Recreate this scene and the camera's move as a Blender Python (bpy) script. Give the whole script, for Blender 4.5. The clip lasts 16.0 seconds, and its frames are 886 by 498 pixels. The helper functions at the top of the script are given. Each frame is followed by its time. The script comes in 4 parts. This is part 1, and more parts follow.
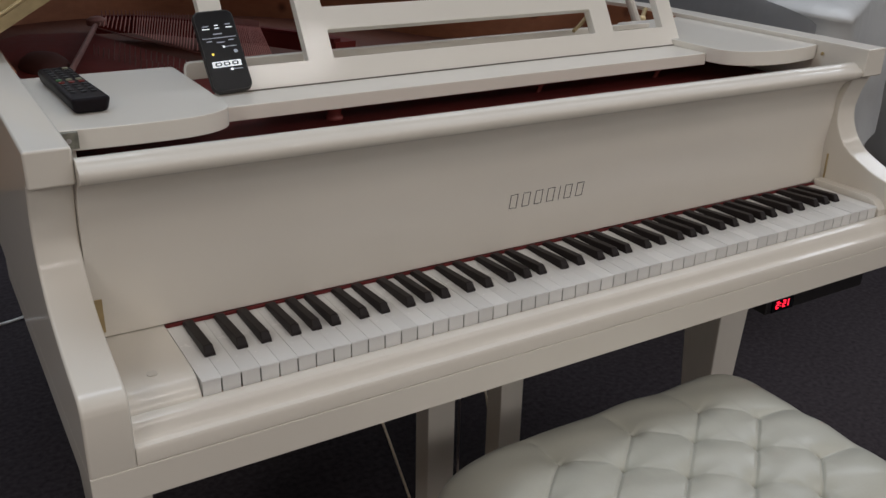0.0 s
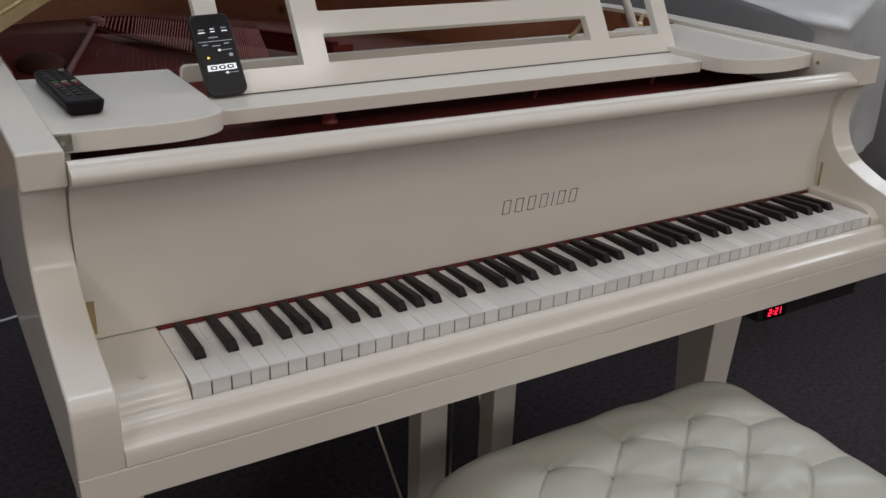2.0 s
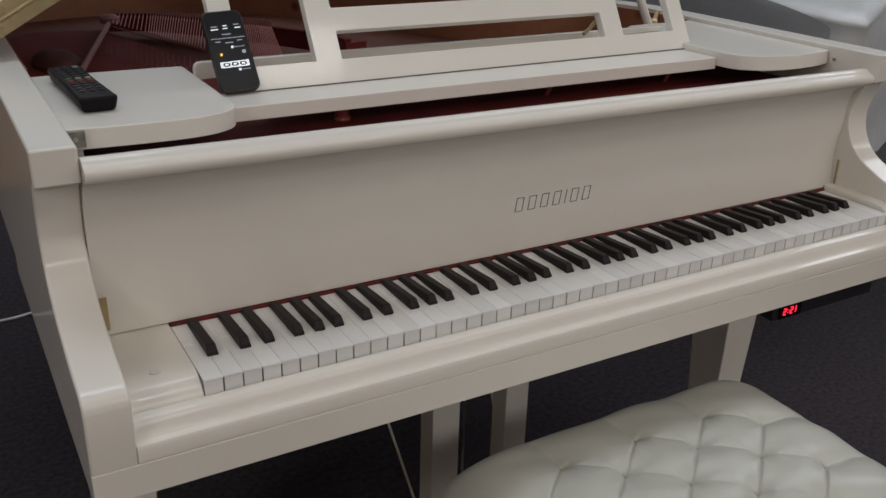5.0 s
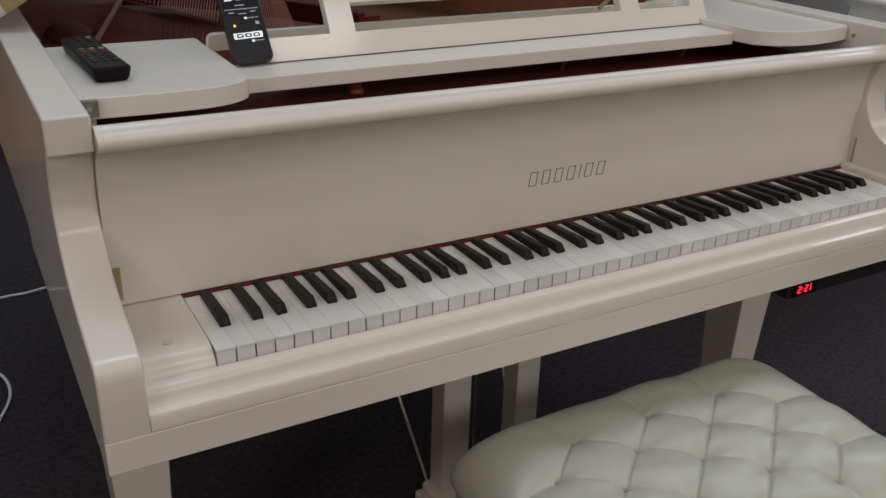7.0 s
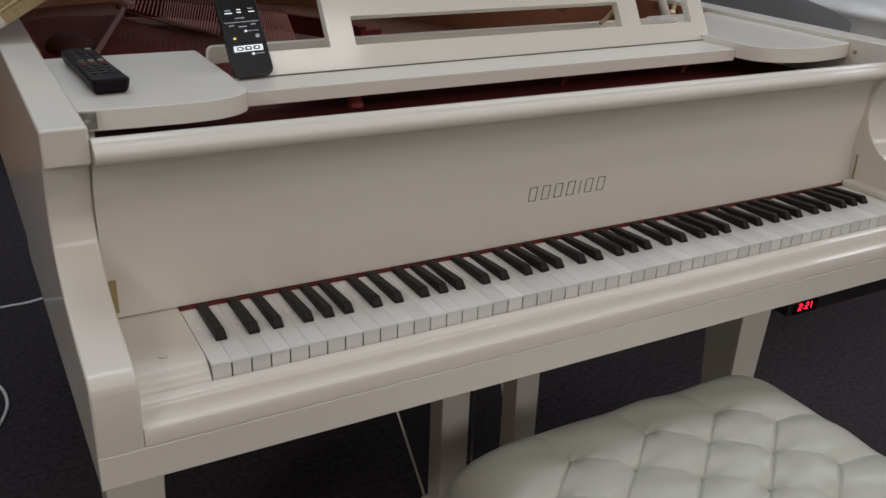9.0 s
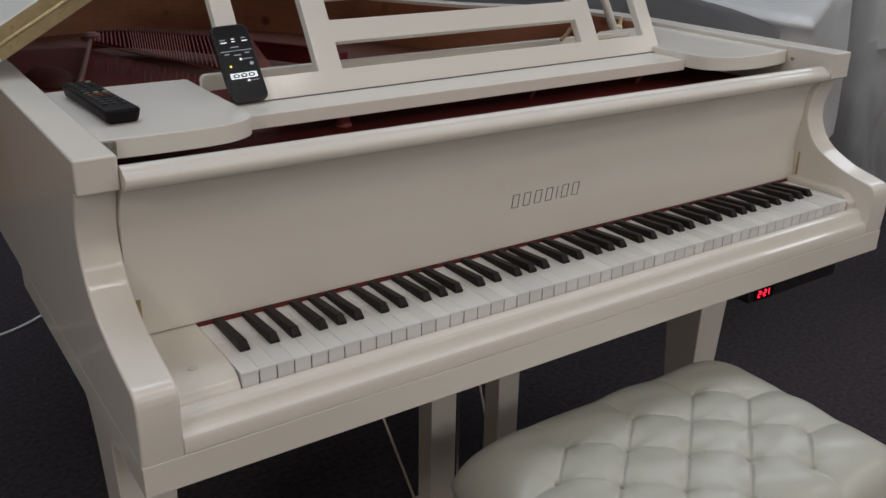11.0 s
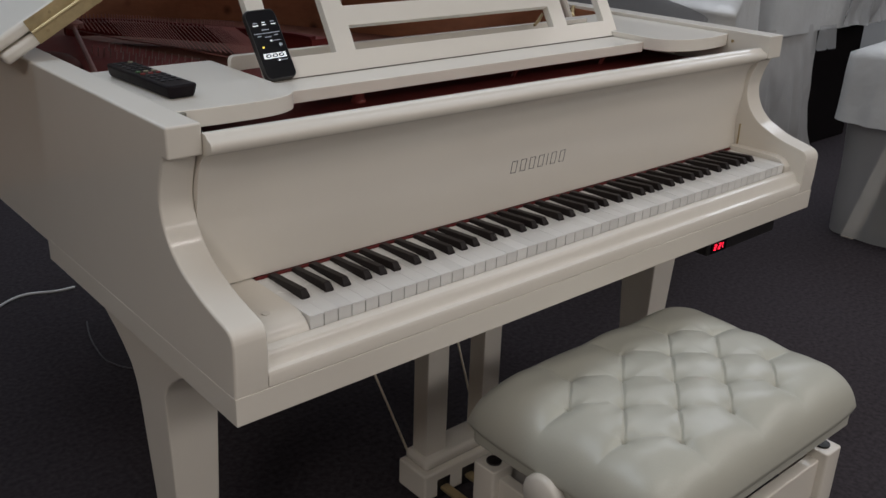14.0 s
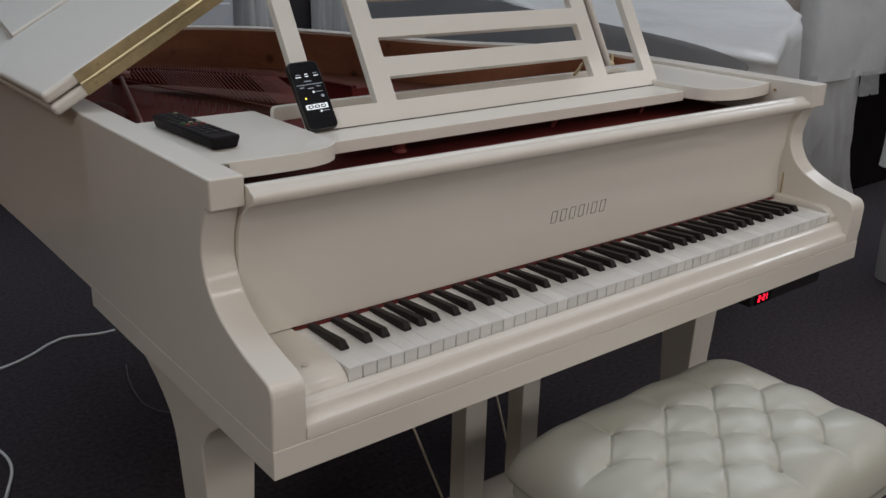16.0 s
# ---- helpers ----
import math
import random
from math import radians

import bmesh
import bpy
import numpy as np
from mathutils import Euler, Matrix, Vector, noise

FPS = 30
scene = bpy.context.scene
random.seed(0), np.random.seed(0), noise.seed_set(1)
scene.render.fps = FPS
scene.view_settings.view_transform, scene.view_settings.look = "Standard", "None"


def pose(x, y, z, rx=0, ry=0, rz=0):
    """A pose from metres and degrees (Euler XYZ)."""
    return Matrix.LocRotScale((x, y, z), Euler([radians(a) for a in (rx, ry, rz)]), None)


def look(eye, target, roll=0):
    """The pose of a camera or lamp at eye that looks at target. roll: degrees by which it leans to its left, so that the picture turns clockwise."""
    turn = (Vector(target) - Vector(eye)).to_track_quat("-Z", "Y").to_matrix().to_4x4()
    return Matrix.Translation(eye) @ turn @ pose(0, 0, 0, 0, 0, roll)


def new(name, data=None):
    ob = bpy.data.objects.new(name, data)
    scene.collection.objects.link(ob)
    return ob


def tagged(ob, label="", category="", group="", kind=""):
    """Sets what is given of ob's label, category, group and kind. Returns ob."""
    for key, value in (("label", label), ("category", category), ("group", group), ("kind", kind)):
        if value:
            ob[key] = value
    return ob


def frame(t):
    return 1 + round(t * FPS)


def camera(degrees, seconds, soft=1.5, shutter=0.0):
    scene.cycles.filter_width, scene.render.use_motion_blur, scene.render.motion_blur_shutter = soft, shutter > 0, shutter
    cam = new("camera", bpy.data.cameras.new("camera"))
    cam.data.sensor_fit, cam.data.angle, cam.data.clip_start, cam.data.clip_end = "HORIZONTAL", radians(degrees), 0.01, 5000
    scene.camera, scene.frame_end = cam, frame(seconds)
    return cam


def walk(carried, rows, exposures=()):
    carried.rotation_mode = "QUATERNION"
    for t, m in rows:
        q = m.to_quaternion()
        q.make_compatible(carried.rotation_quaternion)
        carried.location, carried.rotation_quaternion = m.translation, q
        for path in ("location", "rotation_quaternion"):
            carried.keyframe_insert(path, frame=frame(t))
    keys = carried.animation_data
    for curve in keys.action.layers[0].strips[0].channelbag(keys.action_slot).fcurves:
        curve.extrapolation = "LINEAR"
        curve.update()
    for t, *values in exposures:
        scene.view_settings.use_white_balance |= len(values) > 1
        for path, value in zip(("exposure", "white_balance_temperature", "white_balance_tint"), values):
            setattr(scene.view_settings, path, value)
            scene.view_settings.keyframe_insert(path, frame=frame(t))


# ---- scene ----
cam = camera(52.3, 16.0, shutter=0.35)
PATH = [
    (0, (-0.838, -0.894, 1.274), (0.119, 0.678, 0.493), 1.2),
    (0.5, (-0.837, -0.902, 1.281), (0.129, 0.666, 0.502), 1.4),
    (1, (-0.834, -0.9, 1.281), (0.137, 0.667, 0.506), 1.6),
    (1.5, (-0.832, -0.901, 1.28), (0.137, 0.667, 0.502), 1.7),
    (2, (-0.829, -0.902, 1.282), (0.127, 0.672, 0.502), 1.8),
    (2.5, (-0.829, -0.899, 1.278), (0.124, 0.68, 0.503), 1.7),
    (3, (-0.825, -0.898, 1.282), (0.118, 0.682, 0.498), 1.8),
    (3.5, (-0.826, -0.898, 1.274), (0.116, 0.688, 0.5), 1.5),
    (4, (-0.825, -0.9, 1.28), (0.117, 0.686, 0.509), 1.5),
    (6.5, (-0.829, -0.9, 1.271), (0.074, 0.686, 0.453), 1.7),
    (7, (-0.828, -0.899, 1.267), (0.073, 0.686, 0.445), 1.7),
    (7.5, (-0.827, -0.898, 1.266), (0.069, 0.695, 0.455), 2.1),
    (8, (-0.83, -0.897, 1.263), (0.051, 0.704, 0.45), 2.1),
    (8.5, (-0.826, -0.897, 1.266), (0.06, 0.702, 0.455), 2.0),
    (9, (-0.821, -0.895, 1.268), (0.081, 0.701, 0.471), 2.1),
    (9.5, (-0.817, -0.898, 1.274), (0.105, 0.691, 0.484), 2.3),
    (9.7, (-0.818, -0.898, 1.279), (0.111, 0.685, 0.484), 2.5),
    (11.8, (-1.118, -0.928, 1.291), (0.062, 0.516, 0.57), 1.8),
    (12, (-1.162, -0.92, 1.297), (0.053, 0.492, 0.566), 2.6),
    (12.5, (-1.184, -0.929, 1.295), (0.038, 0.466, 0.547), 2.8),
    (13, (-1.198, -0.929, 1.289), (0.017, 0.464, 0.524), 2.3),
    (13.5, (-1.2, -0.939, 1.289), (0.02, 0.451, 0.526), 2.0),
    (14, (-1.202, -0.942, 1.29), (0.018, 0.446, 0.526), 1.9),
    (14.5, (-1.204, -0.942, 1.289), (0.008, 0.455, 0.528), 2.0),
    (15, (-1.203, -0.937, 1.293), (0.0, 0.488, 0.569), 1.8),
    (15.5, (-1.204, -0.931, 1.299), (-0.013, 0.519, 0.606), 1.5),
    (16, (-1.199, -0.928, 1.3), (-0.02, 0.538, 0.62), 1.4),
]
walk(cam, [(t, look(eye, target, roll)) for t, eye, target, roll in PATH])

# ---- light ----
world = bpy.data.worlds.new("world")
world.use_nodes = True
world.node_tree.nodes["Background"].inputs[0].default_value = (0.75, 0.85, 1.0, 1)
world.node_tree.nodes["Background"].inputs[1].default_value = 0.02
scene.world = world
scene.view_settings.exposure = 0.04
CEIL = 2.75
WARM, COOL = (1.0, 0.948, 0.912), (0.85, 0.905, 1.0)
BLUISH = (0.76, 0.87, 1.0)
# unseen ceiling lights, added to set brightness: x, y, watts, colour, width, depth
PANELS = [(-3.0, -1.6, 32.0, WARM, 1.2, 0.6), (0.2, -1.15, 7.5, WARM, 1.2, 0.3), (-1.0, -3.6, 26.5, WARM, 2.4, 0.9), (1.2, -3.6, 27.0, WARM, 2.4, 0.9), (2.0, -1.9, 7.0, WARM, 1.2, 0.6),
          (3.4, -1.6, 12.0, WARM, 1.2, 1.2), (3.5, -3.4, 18.0, WARM, 1.8, 1.2), (-0.8, 0.6, 10.0, BLUISH, 1.2, 0.6), (1.6, 0.9, 13.0, COOL, 1.8, 1.2), (3.4, 0.8, 19.0, COOL, 1.2, 1.2),
          (1.4, 3.3, 13.0, COOL, 2.4, 1.8), (-1.2, 3.3, 17.0, BLUISH, 2.4, 1.8)]


# ---- materials ----
def mat(name, color, rough=0.5, metal=0.0, coat=0.0, var=0.12, scale=6.0, bump=0.0, bump_scale=120.0,
        color2=None, rough_var=0.08, island=False, stretch=(1, 1, 1), spec=0.5, depth=0.002, coat_rough=0.17):
    m = bpy.data.materials.new(name)
    m.use_nodes = True
    nt = m.node_tree
    b = nt.nodes["Principled BSDF"]
    tc = nt.nodes.new("ShaderNodeTexCoord")
    mp = nt.nodes.new("ShaderNodeMapping")
    mp.inputs["Scale"].default_value = stretch
    nt.links.new(tc.outputs["Object"], mp.inputs[0])
    n1 = nt.nodes.new("ShaderNodeTexNoise")
    n1.inputs["Scale"].default_value, n1.inputs["Detail"].default_value = scale, 6.0
    n2 = nt.nodes.new("ShaderNodeTexNoise")
    n2.inputs["Scale"].default_value, n2.inputs["Detail"].default_value = scale * 9, 3.0
    for n in (n1, n2):
        nt.links.new(mp.outputs[0], n.inputs["Vector"])
    mixn = nt.nodes.new("ShaderNodeMath")
    mixn.operation = "MULTIPLY_ADD"
    nt.links.new(n2.outputs["Fac"], mixn.inputs[0])
    mixn.inputs[1].default_value = 0.35
    nt.links.new(n1.outputs["Fac"], mixn.inputs[2])
    ramp = nt.nodes.new("ShaderNodeValToRGB")
    ramp.color_ramp.elements[0].position, ramp.color_ramp.elements[1].position = 0.35, 1.0
    c2 = color2 or tuple(c * (1 - var) for c in color)
    ramp.color_ramp.elements[0].color = (*c2, 1)
    ramp.color_ramp.elements[1].color = (*color, 1)
    nt.links.new(mixn.outputs[0], ramp.inputs[0])
    out = ramp.outputs[0]
    if island:
        info = nt.nodes.new("ShaderNodeObjectInfo")
        hsv = nt.nodes.new("ShaderNodeHueSaturation")
        mr = nt.nodes.new("ShaderNodeMapRange")
        mr.inputs["To Min"].default_value, mr.inputs["To Max"].default_value = 0.9, 1.06
        nt.links.new(info.outputs["Random"], mr.inputs[0])
        nt.links.new(mr.outputs[0], hsv.inputs["Value"])
        nt.links.new(out, hsv.inputs["Color"])
        out = hsv.outputs[0]
    nt.links.new(out, b.inputs["Base Color"])
    mr = nt.nodes.new("ShaderNodeMapRange")
    mr.inputs["To Min"].default_value, mr.inputs["To Max"].default_value = max(rough - rough_var, 0.02), rough + rough_var
    nt.links.new(n2.outputs["Fac"], mr.inputs[0])
    nt.links.new(mr.outputs[0], b.inputs["Roughness"])
    b.inputs["Metallic"].default_value = metal
    b.inputs["Coat Weight"].default_value = coat
    b.inputs["Coat Roughness"].default_value = coat_rough
    b.inputs["Specular IOR Level"].default_value = spec
    if bump:
        bn = nt.nodes.new("ShaderNodeTexNoise")
        bn.inputs["Scale"].default_value, bn.inputs["Detail"].default_value = bump_scale, 4.0
        nt.links.new(mp.outputs[0], bn.inputs["Vector"])
        bp = nt.nodes.new("ShaderNodeBump")
        bp.inputs["Strength"].default_value, bp.inputs["Distance"].default_value = bump, depth
        nt.links.new(bn.outputs["Fac"], bp.inputs["Height"])
        nt.links.new(bp.outputs[0], b.inputs["Normal"])
    return m


def glow(name, color, strength):
    m = bpy.data.materials.new(name)
    m.use_nodes = True
    b = m.node_tree.nodes["Principled BSDF"]
    b.inputs["Base Color"].default_value = (*color, 1)
    b.inputs["Emission Color"].default_value = (*color, 1)
    b.inputs["Emission Strength"].default_value = strength
    return m


def burl(name):
    """Knotty reddish veneer: distorted bands with dark knots."""
    m = mat(name, (0.44, 0.178, 0.092), 0.55, coat=0.1, var=0.5, scale=5, stretch=(1, 1, 2.5), bump=0.05)
    nt = m.node_tree
    b = nt.nodes["Principled BSDF"]
    old = b.inputs["Base Color"].links[0].from_socket
    tc = nt.nodes.new("ShaderNodeTexCoord")
    v = nt.nodes.new("ShaderNodeTexVoronoi")
    v.inputs["Scale"].default_value, v.inputs["Randomness"].default_value = 8.0, 1.0
    nt.links.new(tc.outputs["Object"], v.inputs["Vector"])
    r = nt.nodes.new("ShaderNodeValToRGB")
    r.color_ramp.elements[0].position, r.color_ramp.elements[1].position = 0.05, 0.15
    r.color_ramp.elements[0].color, r.color_ramp.elements[1].color = (0.12, 0.1, 0.1, 1), (1, 1, 1, 1)
    nt.links.new(v.outputs["Distance"], r.inputs[0])
    mx = nt.nodes.new("ShaderNodeMix")
    mx.data_type, mx.blend_type = "RGBA", "MULTIPLY"
    mx.inputs["Factor"].default_value = 0.85
    nt.links.new(old, mx.inputs["A"])
    nt.links.new(r.outputs[0], mx.inputs["B"])
    nt.links.new(mx.outputs["Result"], b.inputs["Base Color"])
    return m


def plastic_sheet(name, color, see):
    """Milky polythene: partly clear, soft sheen, fine crumple."""
    m = mat(name, color, 0.36, var=0.10, scale=2, bump=0.5, bump_scale=4.5, depth=0.04)
    nt = m.node_tree
    b, out = nt.nodes["Principled BSDF"], nt.nodes["Material Output"]
    t = nt.nodes.new("ShaderNodeBsdfTransparent")
    mx = nt.nodes.new("ShaderNodeMixShader")
    mx.inputs[0].default_value = see
    nt.links.new(b.outputs[0], mx.inputs[1])
    nt.links.new(t.outputs[0], mx.inputs[2])
    nt.links.new(mx.outputs[0], out.inputs["Surface"])
    return m


LACQUER = mat("ivory_lacquer", (0.792, 0.748, 0.674), 0.50, coat=0.65, coat_rough=0.10, spec=0.3, color2=(0.752, 0.707, 0.632), scale=2.2, rough_var=0.05, bump=0.05, bump_scale=22, depth=0.003)
KEY_WHITE = mat("key_white", (0.83, 0.825, 0.805), 0.25, coat=0.3, var=0.04, island=True)
KEY_BLACK = mat("key_black", (0.020, 0.015, 0.015), 0.48, var=0.3, spec=0.2)
FELT = mat("red_felt", (0.14, 0.012, 0.012), 0.95, var=0.3, scale=60, bump=0.3, bump_scale=600)
PLATE = mat("maroon_plate", (0.20, 0.037, 0.033), 0.6, var=0.35, scale=7, bump=0.1, bump_scale=90, spec=0.1)
PLATE_EDGE = mat("pale_plate_edge", (0.32, 0.15, 0.135), 0.5, var=0.3, scale=30, spec=0.3)
PLATE_PALE = mat("pale_plate", (0.36, 0.18, 0.16), 0.5, var=0.3, scale=30, spec=0.3)
PLATE_DULL = mat("dull_plate", (0.13, 0.055, 0.048), 0.7, var=0.3, scale=12, spec=0.15)
PLATE_RED = mat("glossy_plate", (0.42, 0.11, 0.10), 0.22, var=0.2, scale=9)
PIN = mat("dull_pin", (0.28, 0.19, 0.17), 0.5, metal=0.3, var=0.2)
BURL = burl("knotty_veneer")
SOUNDBOARD = mat("spruce_board", (0.15, 0.055, 0.036), 0.6, spec=0.15, var=0.3, scale=3, stretch=(14, 1, 1))
STEEL = mat("steel", (0.55, 0.50, 0.48), 0.3, metal=1.0, var=0.15)
COPPER = mat("wound_string", (0.52, 0.20, 0.175), 0.5, metal=0.0, var=0.2, spec=0.2)
BRASS = mat("brass", (0.64, 0.50, 0.28), 0.38, metal=0.7, var=0.5, scale=11)
BRASS_PALE = mat("pale_brass", (0.82, 0.74, 0.60), 0.3, metal=0.35, var=0.15, scale=20)
BRASS_DARK = mat("dull_brass", (0.50, 0.38, 0.20), 0.45, metal=0.5, var=0.3, scale=30)
LEATHER = mat("ivory_leather", (0.525, 0.523, 0.456), 0.38, coat=0.15, var=0.08, scale=5, bump=0.12, bump_scale=260)
BLACK = mat("black_plastic", (0.014, 0.0125, 0.0135), 0.42, var=0.2, bump=0.05)
BLACK_GLOSS = mat("black_glass", (0.006, 0.006, 0.008), 0.25, var=0.1, rough_var=0.02, spec=0.12)
BLACK_MATT = mat("black_fabric", (0.010, 0.008, 0.009), 0.9, var=0.3, spec=0.05)
REMOTE = mat("dark_plastic", (0.011, 0.008, 0.010), 0.5, var=0.2, bump=0.05, spec=0.1)
BUTTON = mat("grey_button", (0.024, 0.024, 0.027), 0.6, var=0.15)
BUTTON_RED = mat("red_button", (0.20, 0.03, 0.025), 0.5, var=0.1)
BUTTON_GREEN = mat("green_button", (0.05, 0.14, 0.05), 0.5, var=0.1)
BUTTON_PALE = mat("pale_button", (0.28, 0.28, 0.19), 0.5, var=0.1)
INK = mat("dark_inlay", (0.05, 0.045, 0.04), 0.4, var=0.2)
STEEL_DARK = mat("tarnished_plate", (0.36, 0.345, 0.28), 0.45, metal=0.6, var=0.7, scale=90)
CARPET = mat("carpet", (0.063, 0.053, 0.060), 0.95, var=0.7, scale=75, bump=0.5, bump_scale=300, spec=0.15)
WALL = mat("wall_paint", (0.55, 0.55, 0.55), 0.7, var=0.06, scale=2, bump=0.04)
# tones of the unseen walls, tuned for the light they bounce
WALL_SOUTH = mat("grey_bounce_wall", (0.46, 0.445, 0.42), 0.7, var=0.05, scale=2, bump=0.04)
WALL_WARM = mat("warm_bounce_wall", (0.40, 0.325, 0.255), 0.7, var=0.2, scale=2, bump=0.04)
CEILING = mat("ceiling_paint", (0.72, 0.73, 0.74), 0.8, var=0.05, scale=2)
SHEET = plastic_sheet("milky_sheet", (0.60, 0.602, 0.595), 0.05)
SHEET_THIN = plastic_sheet("thin_sheet", (0.50, 0.505, 0.51), 0.45)
SHEET_CLEAR = plastic_sheet("clear_sheet", (0.58, 0.58, 0.57), 0.60)
SHEET_GREY = plastic_sheet("grey_sheet", (0.50, 0.495, 0.49), 0.10)
# darker copy of the milky sheet, paints in the cover's shaded side
SHEET_SHADE = plastic_sheet("shaded_side_sheet", (0.27, 0.27, 0.28), 0.12)
TAN = mat("tan_board", (0.32, 0.275, 0.245), 0.6, var=0.15)
DARK = mat("dark_cloth", (0.035, 0.030, 0.036), 0.8, var=0.3)
BROWN = mat("brown_box", (0.16, 0.13, 0.105), 0.6, var=0.2)
OAK = mat("orange_oak", (0.42, 0.20, 0.07), 0.4, coat=0.3, var=0.35, scale=3, stretch=(1, 1, 10))
GREY_PAINT = mat("grey_cabinet", (0.55, 0.57, 0.60), 0.5, var=0.06)
CABLE = mat("white_cable", (0.75, 0.75, 0.75), 0.5, var=0.05)
CABLE_GREY = mat("grey_cable", (0.07, 0.062, 0.07), 0.5, var=0.05)
UI_WHITE, UI_GREY = glow("screen_white", (0.9, 0.95, 1.0), 0.6), glow("screen_grey", (0.35, 0.38, 0.45), 0.25)
UI_YELLOW, UI_DARK = glow("screen_yellow", (1.0, 0.7, 0.1), 0.8), mat("screen_dark", (0.01, 0.01, 0.012), 0.3)
LED = glow("red_led", (1.0, 0.02, 0.06), 1.5)
PANEL_GLOW = mat("lamp_diffuser", (0.85, 0.87, 0.9), 0.6, var=0.02)


# ---- mesh helpers ----
def finish(name, bm, material, smooth=False):
    bmesh.ops.recalc_face_normals(bm, faces=bm.faces)
    me = bpy.data.meshes.new(name)
    bm.to_mesh(me)
    bm.free()
    me.materials.append(material)
    if smooth:
        for p in me.polygons:
            p.use_smooth = True
    return me


def part(name, bm, material, parent=None, label="", smooth=False, bevel=0.0, seg=2, angle=35, sharp=None):
    if sharp:
        # edges of tight joints, told by sharp(co), get no bevel
        bmesh.ops.recalc_face_normals(bm, faces=bm.faces)
        bm.normal_update()
        lay = bm.edges.layers.float.new("bevel_weight_edge")
        for e in bm.edges:
            if e.calc_face_angle(0) > radians(angle) and not all(sharp(v.co) for v in e.verts):
                e[lay] = 1.0
            elif e.calc_face_angle(0) > radians(angle):
                e.smooth = False
    ob = new(name, finish(name, bm, material, smooth))
    if parent is not None:
        ob.parent = parent
    if label:
        tagged(ob, label)
    if bevel:
        md = ob.modifiers.new("bevel", "BEVEL")
        md.width, md.segments, md.limit_method, md.angle_limit = bevel, seg, "WEIGHT" if sharp else "ANGLE", radians(angle)
        md.harden_normals = True
        for p in ob.data.polygons:
            p.use_smooth = True
    return ob


def thing(name, m, label, category, group="", kind=""):
    ob = new(name)
    ob.empty_display_size = 0.05
    ob.matrix_world = m
    return tagged(ob, label, category, group, kind)


def box(x0, x1, y0, y1, z0, z1, bm=None):
    bm = bm or bmesh.new()
    vs = [bm.verts.new((x, y, z)) for x in (x0, x1) for y in (y0, y1) for z in (z0, z1)]
    for f in ((0, 1, 3, 2), (4, 6, 7, 5), (0, 4, 5, 1), (2, 3, 7, 6), (0, 2, 6, 4), (1, 5, 7, 3)):
        bm.faces.new([vs[i] for i in f])
    return bm


def extrude_x(profile, x0, x1):
    """A closed (y, z) outline drawn along x."""
    bm = bmesh.new()
    a = [bm.verts.new((x0, y, z)) for y, z in profile]
    b = [bm.verts.new((x1, y, z)) for y, z in profile]
    bm.faces.new(a)
    bm.faces.new(b[::-1])
    n = len(a)
    for i in range(n):
        bm.faces.new((a[i], b[i], b[(i + 1) % n], a[(i + 1) % n]))
    return bm


def extrude_z(outline, z0, z1):
    """A closed (x, y) outline drawn up."""
    bm = bmesh.new()
    a = [bm.verts.new((x, y, z0)) for x, y in outline]
    b = [bm.verts.new((x, y, z1)) for x, y in outline]
    bm.faces.new(a[::-1])
    bm.faces.new(b)
    n = len(a)
    for i in range(n):
        bm.faces.new((a[i], a[(i + 1) % n], b[(i + 1) % n], b[i]))
    return bm


def tube(points, r, sides=8, closed_ends=True):
    """A round bar along points."""
    bm = bmesh.new()
    pts = [Vector(p) for p in points]
    rings = []
    for i, p in enumerate(pts):
        d = (pts[min(i + 1, len(pts) - 1)] - pts[max(i - 1, 0)]).normalized()
        u = d.cross(Vector((0, 0, 1)))
        u = u.normalized() if u.length > 1e-3 else Vector((1, 0, 0))
        w = d.cross(u)
        rings.append([bm.verts.new(p + r * (math.cos(t) * u + math.sin(t) * w)) for t in [2 * math.pi * k / sides for k in range(sides)]])
    for a, b in zip(rings, rings[1:]):
        for k in range(sides):
            bm.faces.new((a[k], a[(k + 1) % sides], b[(k + 1) % sides], b[k]))
    if closed_ends:
        bm.faces.new(rings[0])
        bm.faces.new(rings[-1][::-1])
    return bm


def lathe(profile, sides=24, m=None):
    """(radius, height) turned about z, then posed by m."""
    bm = bmesh.new()
    rings = [[bm.verts.new((r * math.cos(2 * math.pi * k / sides), r * math.sin(2 * math.pi * k / sides), h)) for k in range(sides)] for r, h in profile]
    for a, b in zip(rings, rings[1:]):
        for k in range(sides):
            bm.faces.new((a[k], a[(k + 1) % sides], b[(k + 1) % sides], b[k]))
    bm.faces.new(rings[0][::-1])
    bm.faces.new(rings[-1])
    if m:
        bm.transform(m)
    return bm


def rounded(w, h, r, n=5):
    """A rounded rectangle outline about the origin."""
    out = []
    for cx, cy, a0 in ((w / 2 - r, h / 2 - r, 0), (-w / 2 + r, h / 2 - r, 90), (-w / 2 + r, -h / 2 + r, 180), (w / 2 - r, -h / 2 + r, 270)):
        for k in range(n + 1):
            a = radians(a0 + 90 * k / n)
            out.append((cx + r * math.cos(a), cy + r * math.sin(a)))
    return out


